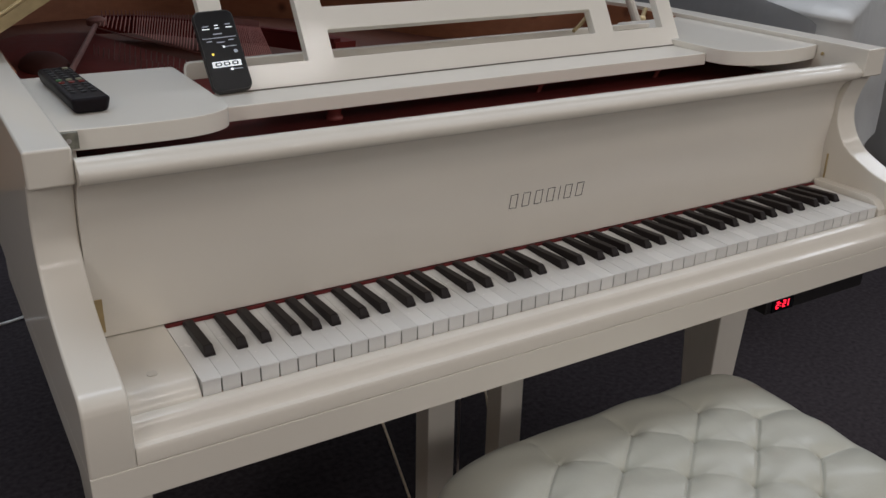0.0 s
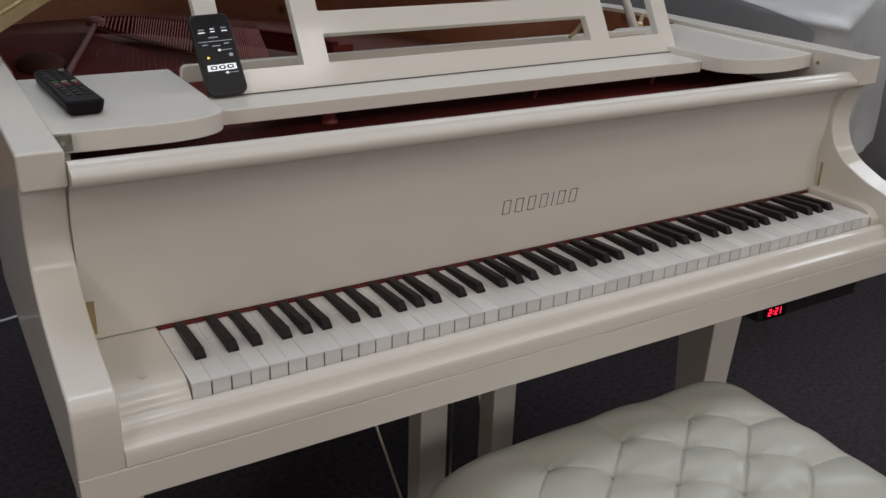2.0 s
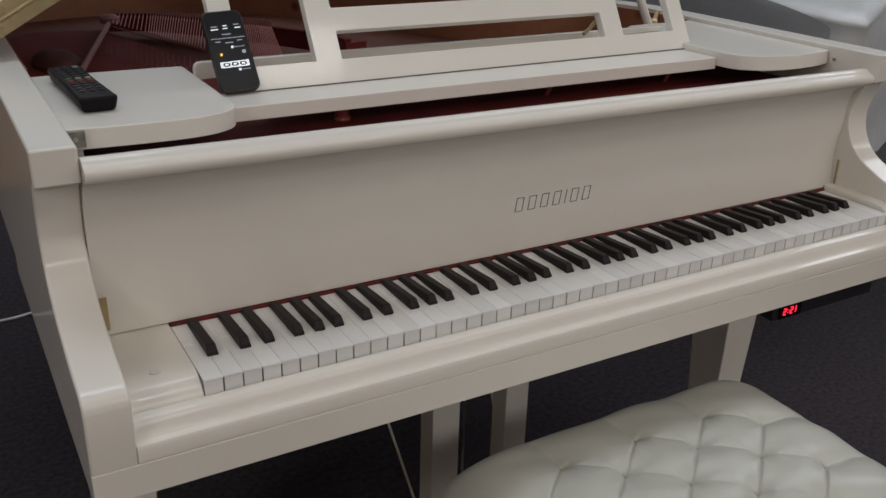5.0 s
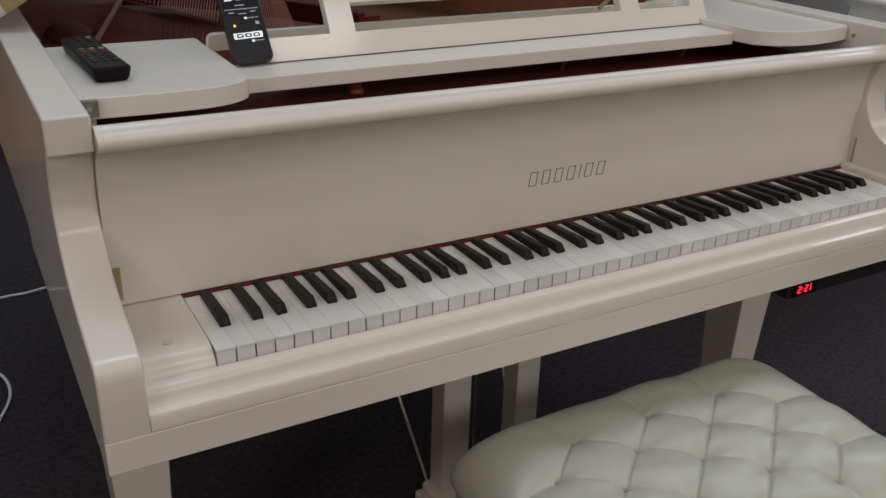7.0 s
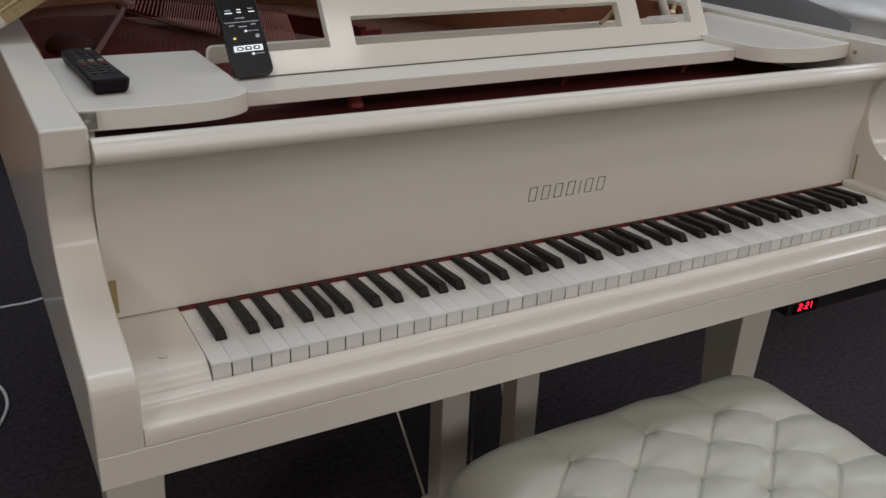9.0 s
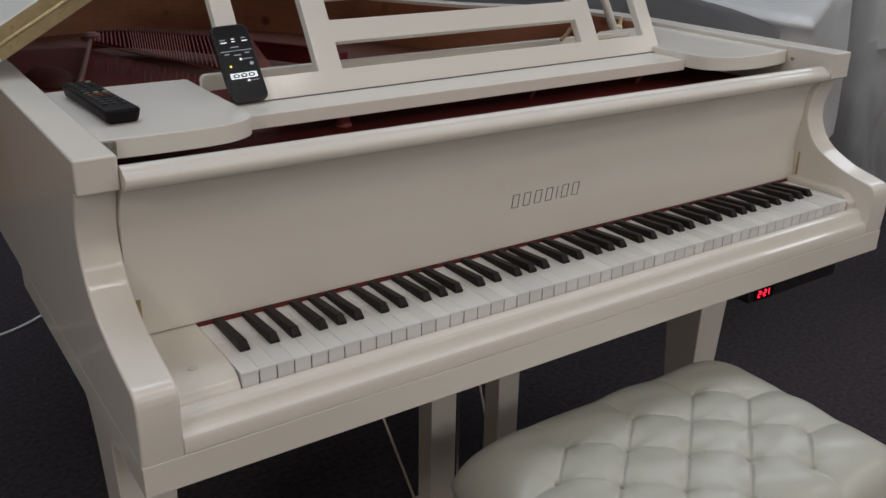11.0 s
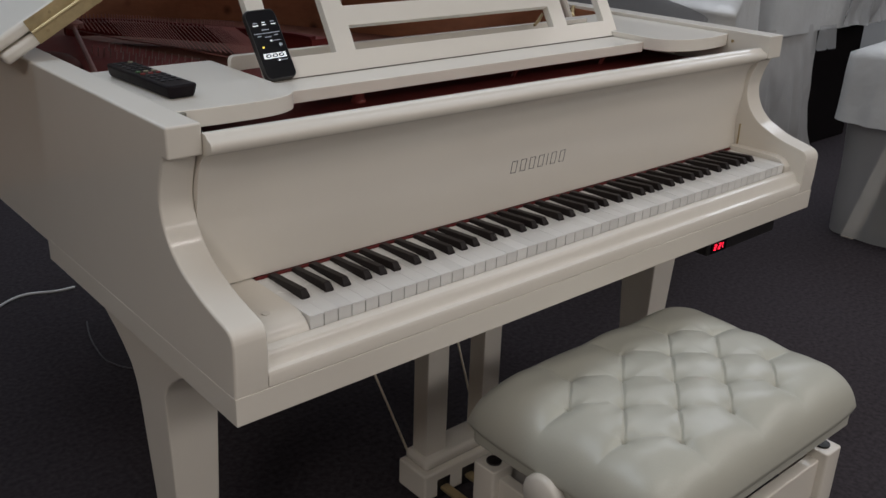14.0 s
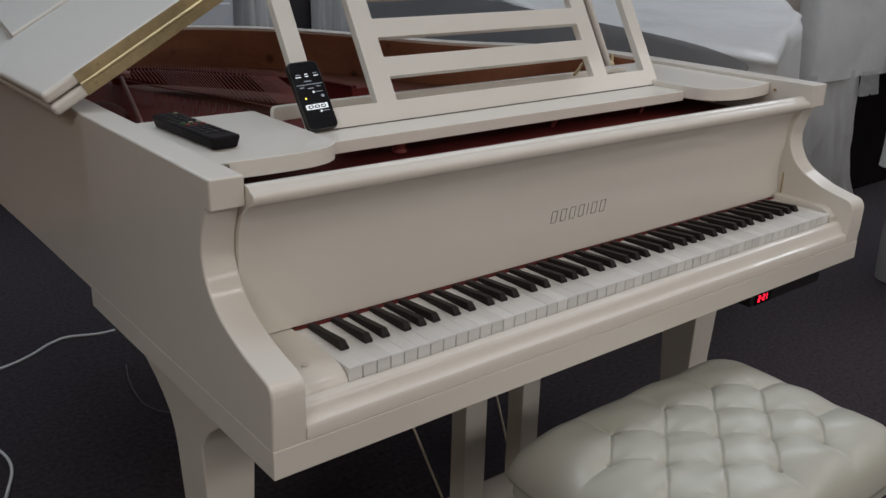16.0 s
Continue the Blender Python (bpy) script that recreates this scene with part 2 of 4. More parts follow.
def spline(points, n=8, closed=False):
    """Catmull-Rom through points."""
    P = [np.array(p, float) for p in points]
    out = []
    for i in range(len(P) - 1):
        p0, p1, p2, p3 = P[max(i - 1, 0)], P[i], P[i + 1], P[min(i + 2, len(P) - 1)]
        for k in range(n):
            t = k / n
            out.append(0.5 * (2 * p1 + (p2 - p0) * t + (2 * p0 - 5 * p1 + 4 * p2 - p3) * t * t + (3 * p1 - p0 - 3 * p2 + p3) * t ** 3))
    out.append(P[-1])
    return [tuple(p) for p in out]


def offset(line, d):
    """A (x, y) line moved sideways by d."""
    L = [Vector(p) for p in line]
    out = []
    for i, p in enumerate(L):
        t = (L[min(i + 1, len(L) - 1)] - L[max(i - 1, 0)]).normalized()
        out.append((p.x - d * t.y, p.y + d * t.x))
    return out


# ---- the room ----
X0, X1, Y0, Y1 = -4.2, 5.2, -5.2, 4.8
floor = tagged(part("floor", box(X0, X1, Y0, Y1, -0.1, 0.0), CARPET), "dark blue-grey short-pile carpet floor", "floor", kind="structure")
ceiling = tagged(part("ceiling", box(X0, X1, Y0, Y1, CEIL + 0.02, CEIL + 0.12), CEILING), "plain white painted ceiling", "ceiling", kind="structure")
tagged(part("wall_north", box(X0, X1, Y1, Y1 + 0.15, 0, CEIL + 0.02), WALL), "plain grey painted wall", "wall", kind="structure")
# south and west walls are unseen, added to bounce and reflect light
tagged(part("wall_south", box(X0, X1, Y0 - 0.15, Y0, 0, CEIL + 0.02), WALL_SOUTH), "plain grey painted wall", "wall", kind="structure")
tagged(part("wall_east", box(X1, X1 + 0.15, Y0, Y1, 0, CEIL + 0.02), WALL), "plain grey painted wall", "wall", kind="structure")
tagged(part("wall_west", box(X0 - 0.15, X0, Y0, Y1, 0, CEIL + 0.02), WALL_WARM), "plain brown wall added out of view for warm bounce", "wall", kind="structure")
# assumed fittings out of view, each with an added area lamp
for px, py, watts, tone, wide, deep in PANELS:
    a, b = wide / 2, deep / 2
    lamp = thing("assumed_ceiling_light", pose(px, py, CEIL), "assumed flat white rectangular ceiling light", "ceiling light", "ceiling lights")
    part("frame", box(-a - 0.03, a + 0.03, -b - 0.03, b + 0.03, -0.015, 0.02), WALL, lamp)
    part("diffuser", box(-a, a, -b, b, -0.02, -0.0155), PANEL_GLOW, lamp)
    data = bpy.data.lights.new("panel_lamp", "AREA")
    data.shape, data.size, data.size_y, data.energy, data.color = "RECTANGLE", wide, deep - 0.02, watts, tone
    ob = new("panel_lamp", data)
    ob.matrix_world = pose(px, py, CEIL - 0.03)

# ---- the grand piano ----
XL, XR, T = -0.747, 0.686, 0.05
KEY_Z, KEYBED, TOP = 0.73, 0.625, 0.990
piano = thing("grand_piano", pose(0, 0, 0), "white lacquered baby grand piano with its lid propped open", "piano")
CURVE = spline([(-0.037, 0.742), (-0.034, 0.751), (-0.028, 0.758), (-0.018, 0.7625), (0.014, 0.770), (0.043, 0.778), (0.066, 0.787), (0.093, 0.799),
                (0.113, 0.813), (0.129, 0.830), (0.140, 0.850), (0.1455, 0.872), (0.1445, 0.890), (0.140, 0.908), (0.131, 0.930), (0.124, 0.9465)], 3)
ARM = [(-0.034, 0.667), (-0.0365, 0.70)] + CURVE + [(0.107, 0.9465), (0.107, TOP), (0.656, TOP), (0.656, 0.667)]
def joint(co):
    """The butt joint of arm and rim, and the underside on the key bed."""
    return abs(co.y - 0.656) < 1e-3 or co.z < 0.668


part("side_panel", extrude_x(ARM, XL, XL + T), LACQUER, piano, bevel=0.0036, seg=3, angle=40, sharp=joint)


def arm_step(z):
    """Shifts the treble arm's curve forward, fitted to the camera's view."""
    return 0.011 * min(max((z - 0.775) / 0.06, 0.0), 1.0) + 0.005 * min(max((z - 0.84) / 0.05, 0.0), 1.0)


ARM_R = [(-0.034, 0.667), (-0.0365, 0.70)] + [(y - arm_step(z), min(z, 0.941)) for y, z in CURVE if z < 0.942] + [(0.094, 0.941), (0.094, TOP), (0.656, TOP), (0.656, 0.667)]
part("side_panel", extrude_x(ARM_R, XR - T, XR), LACQUER, piano, bevel=0.0025, angle=40, sharp=joint)
part("keybed", box(XL, XR, -0.035, 0.654, KEYBED, 0.6663), LACQUER, piano, bevel=0.0012)

RIM = spline([(XL, 0.656), (XL, 1.0), (XL, 1.42), (-0.725, 1.60), (-0.64, 1.73), (-0.48, 1.80), (-0.28, 1.815), (-0.09, 1.765), (0.075, 1.665), (0.20, 1.53), (0.29, 1.37),
              (0.365, 1.20), (0.455, 1.05), (0.57, 0.935), (0.645, 0.835), (0.675, 0.74), (XR, 0.656)], 6)
INNER = offset(RIM, -T)


def wall_between(outer, inner, z0, z1):
    bm = bmesh.new()
    rows = [[bm.verts.new((x, y, z)) for x, y in line] for line, z in ((outer, z0), (outer, z1), (inner, z1), (inner, z0))]
    n = len(outer)
    for a, b in zip(rows, rows[1:] + rows[:1]):
        for i in range(n - 1):
            bm.faces.new((a[i], a[i + 1], b[i + 1], b[i]))
    for i in (0, n - 1):
        bm.faces.new([r[i] for r in rows])
    return bm


part("rim", wall_between(RIM, INNER, 0.662, TOP), LACQUER, piano, bevel=0.002, angle=50, sharp=joint)
# veneered lining of the rim, front ends included
LINE_OUT = [(XL + T, 0.57)] + INNER + [(XR - T, 0.57)]
LINE_IN = [(XL + T + 0.005, 0.57)] + offset(RIM, -T - 0.005) + [(XR - T - 0.005, 0.57)]
part("rim_lining", wall_between(LINE_OUT, LINE_IN, 0.80, TOP - 0.008), BURL, piano, "knotty reddish-brown veneer")
BED = [(XL + T + 0.005, 0.165)] + offset(RIM, -T - 0.005) + [(XR - T - 0.005, 0.165)]
part("soundboard", extrude_z(BED, 0.862, 0.872), SOUNDBOARD, piano, "reddish-brown spruce board")
part("bottom_board", extrude_z([(XL + T, 0.15)] + INNER + [(XR - T, 0.15)], 0.675, 0.69), BLACK, piano)

# cast plate: a web in front, a tail strip, struts
plate = part("plate", extrude_z([(-0.69, 0.17), (0.62, 0.17), (0.62, 0.50), (0.40, 0.55), (0.10, 0.62), (-0.16, 0.70), (-0.20, 0.72), (-0.315, 0.735), (-0.36, 0.90), (-0.405, 1.06), (-0.46, 1.265), (-0.60, 1.30), (-0.69, 1.2)], 0.895, 0.917),
             PLATE, piano, "dark maroon cast-iron plate", bevel=0.006)
HITCH = [(-0.43, 1.365), (-0.353, 1.345), (-0.297, 1.295), (-0.232, 1.21), (-0.168, 1.12), (-0.133, 1.065), (-0.085, 0.985), (-0.055, 0.925), (-0.045, 0.86)]
hl = spline(HITCH, 6)
part("hitch_rail", wall_between(offset(hl, 0.05), hl, 0.895, 0.928), PLATE, plate)
part("ridge", tube([(-0.452, 1.245, 0.93), (-0.408, 1.08, 0.93), (-0.352, 0.93, 0.93), (-0.308, 0.755, 0.93)], 0.0018), PLATE_PALE, plate, "pale edge of the plate")
part("strut", tube([(-0.445, 1.265, 0.932), (-0.582, 0.79, 0.932), (-0.632, 0.615, 0.930)], 0.0055), PLATE_PALE, plate)
part("boss", lathe([(0.002, 0.915), (0.075, 0.915), (0.068, 0.927), (0.05, 0.936), (0.02, 0.940), (0.002, 0.9405)], 24, Matrix.Translation((-0.608, 0.92, 0)) @ Matrix.Diagonal((0.6, 1.15, 1, 1))), PLATE_DULL, plate, smooth=True)
part("strut_cap", lathe([(0.002, 0.93), (0.022, 0.93), (0.022, 0.942), (0.012, 0.948), (0.002, 0.949)], 16, Matrix.Translation((-0.441, 1.275, 0))), PLATE_PALE, plate)
part("thin_strip", wall_between(offset(hl, 0.012), offset(hl, -0.004), 0.9285, 0.936), FELT, plate)
NS = 58
STOPS = (0.0, 0.15, 0.32, 0.52, 0.68, 0.84, 1.0)
LOW_X, LOW_Y = (STOPS, (-0.447, -0.402, -0.378, -0.348, -0.300, -0.265, -0.232)), (STOPS, (1.215, 1.085, 0.985, 0.865, 0.752, 0.742, 0.735))
HIGH_X, HIGH_Y = (STOPS, (-0.418, -0.348, -0.303, -0.250, -0.188, -0.163, -0.143)), (STOPS, (1.330, 1.298, 1.250, 1.180, 1.110, 1.075, 1.045))
for k in range(NS):
    u = k / (NS - 1)
    a = Vector((np.interp(u, *LOW_X), np.interp(u, *LOW_Y), 0.937))
    b = Vector((np.interp(u, *HIGH_X), np.interp(u, *HIGH_Y), 0.9385))
    part("string", tube([a, b], 0.0013, 4), COPPER, plate)
    d = (b - a).normalized()
    part("hitch_pin", tube([b + d * 0.010 + Vector((0, 0, -0.008)), b + d * 0.012 + Vector((0, 0, 0.013))], 0.0013, 4), PLATE_EDGE, plate)
for k in range(17):
    u = k / 16
    p = Vector((-0.505 + 0.09 * u, 1.0 - 0.30 * u, 0.916))
    for j in range(2):
        q = p + Vector((0.045 * j, 0.022 * j, 0))
        part("tuning_pin", tube([q, q + Vector((0.002, -0.003, 0.020))], 0.0010, 5), PIN, plate)
for k in range(20):
    p = Vector((-0.47 + 0.05 * k, 0.60 + 0.012 * math.sin(k), 0.916))
    part("tuning_pin", tube([p, p + Vector((0.0, -0.003, 0.020))], 0.0016, 5), PIN, plate)
part("plate_lug", lathe([(0.002, 0.916), (0.0135, 0.916), (0.0135, 0.922), (0.0105, 0.924), (0.0105, 0.938), (0.008, 0.941), (0.002, 0.942)], 16, Matrix.Translation((-0.285, 0.340, 0))), PLATE_RED, plate, smooth=True)
for x in (0.10, 0.37):
    part("plate_bolt", tube([(x, 0.345, 0.914), (x + 0.006, 0.337, 0.936)], 0.0038, 8), PLATE_RED, plate)

# fallboard
FALL = [(0.1525, 0.7335), (0.150, 0.77), (0.1475, 0.80), (0.1445, 0.83), (0.1405, 0.86), (0.135, 0.89), (0.128, 0.915), (0.120, 0.932), (0.110, 0.9425), (0.099, 0.9475), (0.090, 0.951),
        (0.0855, 0.956), (0.085, 0.962), (0.088, 0.967), (0.095, 0.9695), (0.098, 0.9725), (0.1015, 0.9755), (0.110, 0.9765), (0.114, 0.974), (0.128, 0.955), (0.150, 0.90), (0.168, 0.7335)]


def fallboard():
    bm = bmesh.new()
    rows = []
    for x in (XL + T + 0.0005, -0.35, 0.0, 0.3, 0.5, XR - T - 0.0004):
        u = (x - XL) / (XR - XL)
        rows.append([bm.verts.new((x, y + u * (0.012 * min(max((z - 0.86) / 0.07, 0.0), 1.0) - 0.011 * min(max((0.79 - z) / 0.05, 0.0), 1.0)), z - 0.014 * u * min(max((z - 0.86) / 0.08, 0.0), 1.0))) for y, z in FALL])
    n = len(FALL)
    for a, b in zip(rows, rows[1:]):
        for i in range(n):
            bm.faces.new((a[i], b[i], b[(i + 1) % n], a[(i + 1) % n]))
    bm.faces.new(rows[0])
    bm.faces.new(rows[-1][::-1])
    return bm


fall = part("fallboard", fallboard(), LACQUER, piano, "white curved key cover folded up", smooth=False, bevel=0.0008, angle=45)
for p in fall.data.polygons:
    p.use_smooth = True
bm = box(-0.611, 0.612, 0.146, 0.1515, 0.7303, 0.7332)
for v in bm.verts:
    v.co.y -= 0.011 * (v.co.x - XL) / (XR - XL)
part("thin_strip", bm, FELT, piano, "red key felt")
# brand name as plain thin outlined shapes
x = -0.0885
for k in range(7):
    w, t = (0.0013 if k == 4 else 0.0138), 0.0013
    bm = box(x, x + t, -0.0003, 0.0008, 0.7985, 0.8215)
    if k != 4:
        box(x + w - t, x + w, -0.0003, 0.0008, 0.7985, 0.8215, bm)
        box(x + t, x + w - t, -0.0003, 0.0008, 0.8205, 0.8215, bm)
        box(x + t, x + w - t, -0.0003, 0.0008, 0.7985, 0.7995, bm)
    for v in bm.verts:
        v.co.y += 0.1475 - 0.1 * (v.co.z - 0.80)
        v.co.x += 0.07 * (v.co.z - 0.81)
    part("brand_mark", bm, INK, fall)
    x += w + 0.0094
part("latch_plate", box(XL + T - 0.001, XL + T + 0.013, 0.1365, 0.138, 0.748, 0.792), BRASS_DARK, piano, "small dull brass plate")
part("latch_plate", box(XR - T - 0.0025, XR - T + 0.001, 0.1335, 0.1360, 0.740, 0.788), BRASS_DARK, piano, "small dull brass plate")

# key slip, cheek blocks
SLIP = [(-0.0345, 0.667), (-0.0345, 0.683), (-0.032, 0.688), (-0.026, 0.6895), (-0.0225, 0.693), (-0.020, 0.702), (-0.015, 0.709), (-0.008, 0.7115), (-0.002, 0.7115), (-0.002, 0.667)]
part("key_slip", extrude_x(SLIP, XL + T, XR - T), LACQUER, piano, bevel=0.001, angle=30)
CHEEK = [(-0.002, 0.667), (-0.004, 0.690), (-0.0025, 0.705), (0.002, 0.7155), (0.009, 0.7235), (0.019, 0.729), (0.032, 0.7315), (0.045, 0.732), (0.168, 0.732), (0.168, 0.667)]
cheek = part("cheek_block", extrude_x(CHEEK, XL + T, -0.6113), LACQUER, piano, bevel=0.002, angle=30)
part("screw_cap", lathe([(0.0005, 0.7322), (0.006, 0.7322), (0.006, 0.7335), (0.0005, 0.7335)], 14, Matrix.Translation((-0.656, 0.04, 0))), mat("cap_grey", (0.70, 0.665, 0.60), 0.45), cheek)
CHEEK_R = [(-0.002, 0.667), (-0.002, 0.722), (0.012, 0.7365), (0.03, 0.741), (0.14, 0.741), (0.14, 0.667)]
part("cheek_block", extrude_x(CHEEK_R, 0.6135, XR - T), LACQUER, piano, bevel=0.002, angle=30)

# keyboard
keyboard = part("keyboard", box(-0.6115, 0.613, 0.02, 0.15, 0.668, 0.700), OAK, piano, "full set of black and white piano keys")
PITCH = 0.0235


def white_key_mesh():
    """A narrow body under a thin top plate that overhangs it."""
    bm = box(0.0002, PITCH - 0.0002, 0.0, 0.150, KEY_Z - 0.0026, KEY_Z)
    bmesh.ops.bevel(bm, geom=[e for e in bm.edges if all(v.co.z > KEY_Z - 0.001 and v.co.y < 0.001 for v in e.verts)], offset=0.0008, segments=2, affect="EDGES")
    body = box(0.0010, PITCH - 0.0010, 0.0009, 0.150, 0.709, KEY_Z - 0.0026)
    me = bpy.data.meshes.new("key_body")
    body.to_mesh(me)
    bm.from_mesh(me)
    bpy.data.meshes.remove(me)
    return finish("white_key", bm, KEY_WHITE)


def black_key_mesh():
    bm = bmesh.new()
    lo = [(-0.0066, 0.0), (0.0066, 0.0), (0.0066, 0.096), (-0.0066, 0.096)]
    hi = [(-0.0055, 0.008), (0.0055, 0.008), (0.0058, 0.093), (-0.0058, 0.093)]
    a = [bm.verts.new((x, y, KEY_Z - 0.004)) for x, y in lo]
    c = [bm.verts.new((x, y + 0.001, KEY_Z + 0.004)) for x, y in lo]
    b = [bm.verts.new((x, y, KEY_Z + (0.0125 if y < 0.02 else 0.0068))) for x, y in hi]
    bm.faces.new(a[::-1])
    bm.faces.new(b)
    for r, s in ((a, c), (c, b)):
        for i in range(4):
            bm.faces.new((r[i], r[(i + 1) % 4], s[(i + 1) % 4], s[i]))
    bmesh.ops.bevel(bm, geom=[e for e in bm.edges if all(v.co.z > KEY_Z + 0.002 for v in e.verts)], offset=0.001, segments=1, affect="EDGES")
    return finish("black_key", bm, KEY_BLACK)


wk, bk = white_key_mesh(), black_key_mesh()
SHIFT = {"A": 0.003, "C": -0.0035, "D": 0.0035, "F": -0.0045, "G": 0.0}
for k in range(52):
    ob = new("white_key", wk)
    ob.parent, ob.location = keyboard, (-0.611 + k * PITCH, 0, random.uniform(-0.0003, 0.0003))
    letter = "ABCDEFG"[k % 7]
    if letter in SHIFT and k < 51:
        ob = new("black_key", bk)
        ob.parent, ob.location = keyboard, (-0.611 + (k + 1) * PITCH + SHIFT[letter], 0.05, 0)
        ob.scale = (1, 0.99 - 0.11 * k / 51, 1)

# shelf of the music desk
WING_TOP, WING_BOT, TRAY_TOP, TRAY_BOT = 0.982, 0.956, 0.971, 0.950
WING_L = ([(-0.6955, 0.206), (-0.63, 0.200)] + spline([(-0.575, 0.198), (-0.54, 0.200), (-0.512, 0.208), (-0.492, 0.221), (-0.481, 0.238), (-0.478, 0.258)], 4)
          + [(-0.478, 0.503), (-0.481, 0.509), (-0.6955, 0.515)])
WING_R = (spline([(0.422, 0.258), (0.425, 0.241), (0.433, 0.225), (0.449, 0.210), (0.474, 0.198), (0.508, 0.190), (0.545, 0.187)], 4)
          + [(0.60, 0.192), (0.634, 0.20), (0.634, 0.56), (0.46, 0.555), (0.422, 0.525)])
TRAY = [(-0.4775, 0.270), (0.4215, 0.270), (0.4215, 0.522), (-0.33, 0.518), (-0.35, 0.410), (-0.40, 0.376), (-0.4775, 0.345)]
for outline, words in ((WING_L, "white side shelf with a rounded front corner"), (WING_R, "white side shelf with a curved front")):
    part("side_shelf", extrude_z(outline, WING_BOT, WING_TOP), LACQUER, piano, words, bevel=0.0016, seg=2, angle=40)
part("desk_shelf", extrude_z(TRAY, TRAY_BOT, TRAY_TOP), LACQUER, piano, "white sliding shelf under the music desk", bevel=0.0018, seg=2, angle=40)
part("shelf_bearer", box(-0.694, -0.675, 0.23, 0.51, 0.917, 0.9555), LACQUER, piano)
part("shelf_bearer", box(0.612, 0.626, 0.33, 0.55, 0.917, 0.9555), LACQUER, piano)
for z in (0.9635, 0.9735):
    part("pivot_pin", tube([(0.618, 0.204, z), (0.6355, 0.206, z)], 0.0012, 6), BRASS_DARK, piano)
part("plate_screw", lathe([(0.0005, 0), (0.0032, 0), (0.0028, 0.0008), (0.0005, 0.001)], 10, pose(-0.6862, 0.1967, 0.971, 90, 0, 0)), STEEL, piano)
part("hinge_plate", box(-0.6955, -0.675, 0.1968, 0.2062, 0.961, 0.9805), STEEL_DARK, piano, "small tarnished metal plate")
part("screw", lathe([(0.0005, 0), (0.0035, 0), (0.0035, 0.002), (0.0005, 0.003)], 10, pose(XR - T - 0.001, 0.186, 0.967, 0, -90, 0)), BRASS_DARK, piano)
# rail behind the music desk, deeper at its rounded bass end
RAIL = [(-0.478, 0.978), (-0.478, 0.991), (-0.4765, 0.996), (-0.473, 0.999), (-0.468, 1.000), (0.470, 0.9920), (0.473, 0.991), (0.473, 0.9835), (0.470, 0.9825), (-0.472, 0.974)]
bm = extrude_z(RAIL, 0.0, 0.012)
for v in bm.verts:
    x, z, d = v.co
    v.co = (x, 0.437 + 0.040 * (x + 0.478) / 0.951 + d, z)
bmesh.ops.recalc_face_normals(bm, faces=bm.faces[:])
part("back_rail", bm, LACQUER, piano, "slim white rail behind the music desk", bevel=0.0018, angle=40)
part("desk_catch", tube([(0.222, 0.408, 1.003), (0.238, 0.413, 1.010), (0.258, 0.421, 1.022)], 0.0035, 8), BRASS_DARK, piano, "small dull brass catch")
part("prop_socket", lathe([(0.002, 0), (0.013, 0), (0.009, 0.012), (0.012, 0.02), (0.002, 0.024)], 14, pose(0.612, 0.650, 0.962, 0, -70, 0)), BRASS, piano, "small polished brass catch")
part("prop_socket", tube([(0.633, 0.664, 0.985), (0.616, 0.652, 0.967), (0.594, 0.638, 0.960), (0.581, 0.632, 0.974)], 0.0055, 8), BRASS, piano, "small polished brass catch")

# music desk: fretted panel leaning back
TILT_DESK = 30
# the desk's place and slight turn are fitted to the camera's view
desk_m = pose(-0.25, 0.3465, TRAY_TOP + 0.0005, 90 - TILT_DESK, 0, 0.8) @ Matrix.Translation((0.25, 0, 0))


def fretwork(outer, holes, z0, z1):
    """A flat board (x, y) with openings, from z0 to z1."""
    bm = bmesh.new()
    edges = []
    for loop in [outer] + holes:
        vs = [bm.verts.new((x, y, z0)) for x, y in loop]
        edges += [bm.edges.new((vs[k], vs[(k + 1) % len(vs)])) for k in range(len(vs))]
    bmesh.ops.triangle_fill(bm, use_beauty=True, use_dissolve=False, edges=edges)
    made = bmesh.ops.extrude_face_region(bm, geom=bm.faces[:])
    bmesh.ops.translate(bm, vec=(0, 0, z1 - z0), verts=[v for v in made["geom"] if isinstance(v, bmesh.types.BMVert)])
    return bm


def window_hole(x0, x1, s0, s1, r=0.0015):
    return [(x + (x0 + x1) / 2, y + (s0 + s1) / 2) for x, y in rounded(x1 - x0, s1 - s0, r, 2)]


FRET = [(-0.460, 0.0), (0.443, 0.0), (0.443, 0.370), (0.440, 0.378), (0.432, 0.382), (-0.450, 0.382), (-0.458, 0.378), (-0.460, 0.370)]
OPENINGS = [window_hole(-0.426, -0.3135, 0.037, 0.344), window_hole(0.287, 0.4075, 0.037, 0.344)]
OPENINGS += [window_hole(-0.2710, 0.2435, s0, s1) for s0, s1 in ((0.037, 0.0815), (0.1185, 0.1550), (0.1910, 0.2290), (0.2650, 0.344))]
bm = fretwork(FRET, OPENINGS, -0.016, 0.0)
bm.transform(desk_m)
desk = part("music_desk", bm, LACQUER, piano, "white openwork music desk leaning back", bevel=0.0013, angle=50)
# dark strip painting the shadow line where the desk meets its shelf
bm = box(-0.46, 0.428, -0.0025, -0.0005, 0.0003, 0.0018)
bm.transform(pose(-0.25, 0.3465, TRAY_TOP, 0, 0, 0.8) @ Matrix.Translation((0.25, 0, 0)))
part("thin_strip", bm, BROWN, desk, "dark strip for the shadow under the desk")

# lid: propped main board with the front flap folded back on it
LID_ANGLE = 30
lid_m = pose(-0.772, 0.600, 0.992, 0, -LID_ANGLE, 0) @ Matrix.Translation((-0.012, 0, 0))
LID_LEN = 1.36


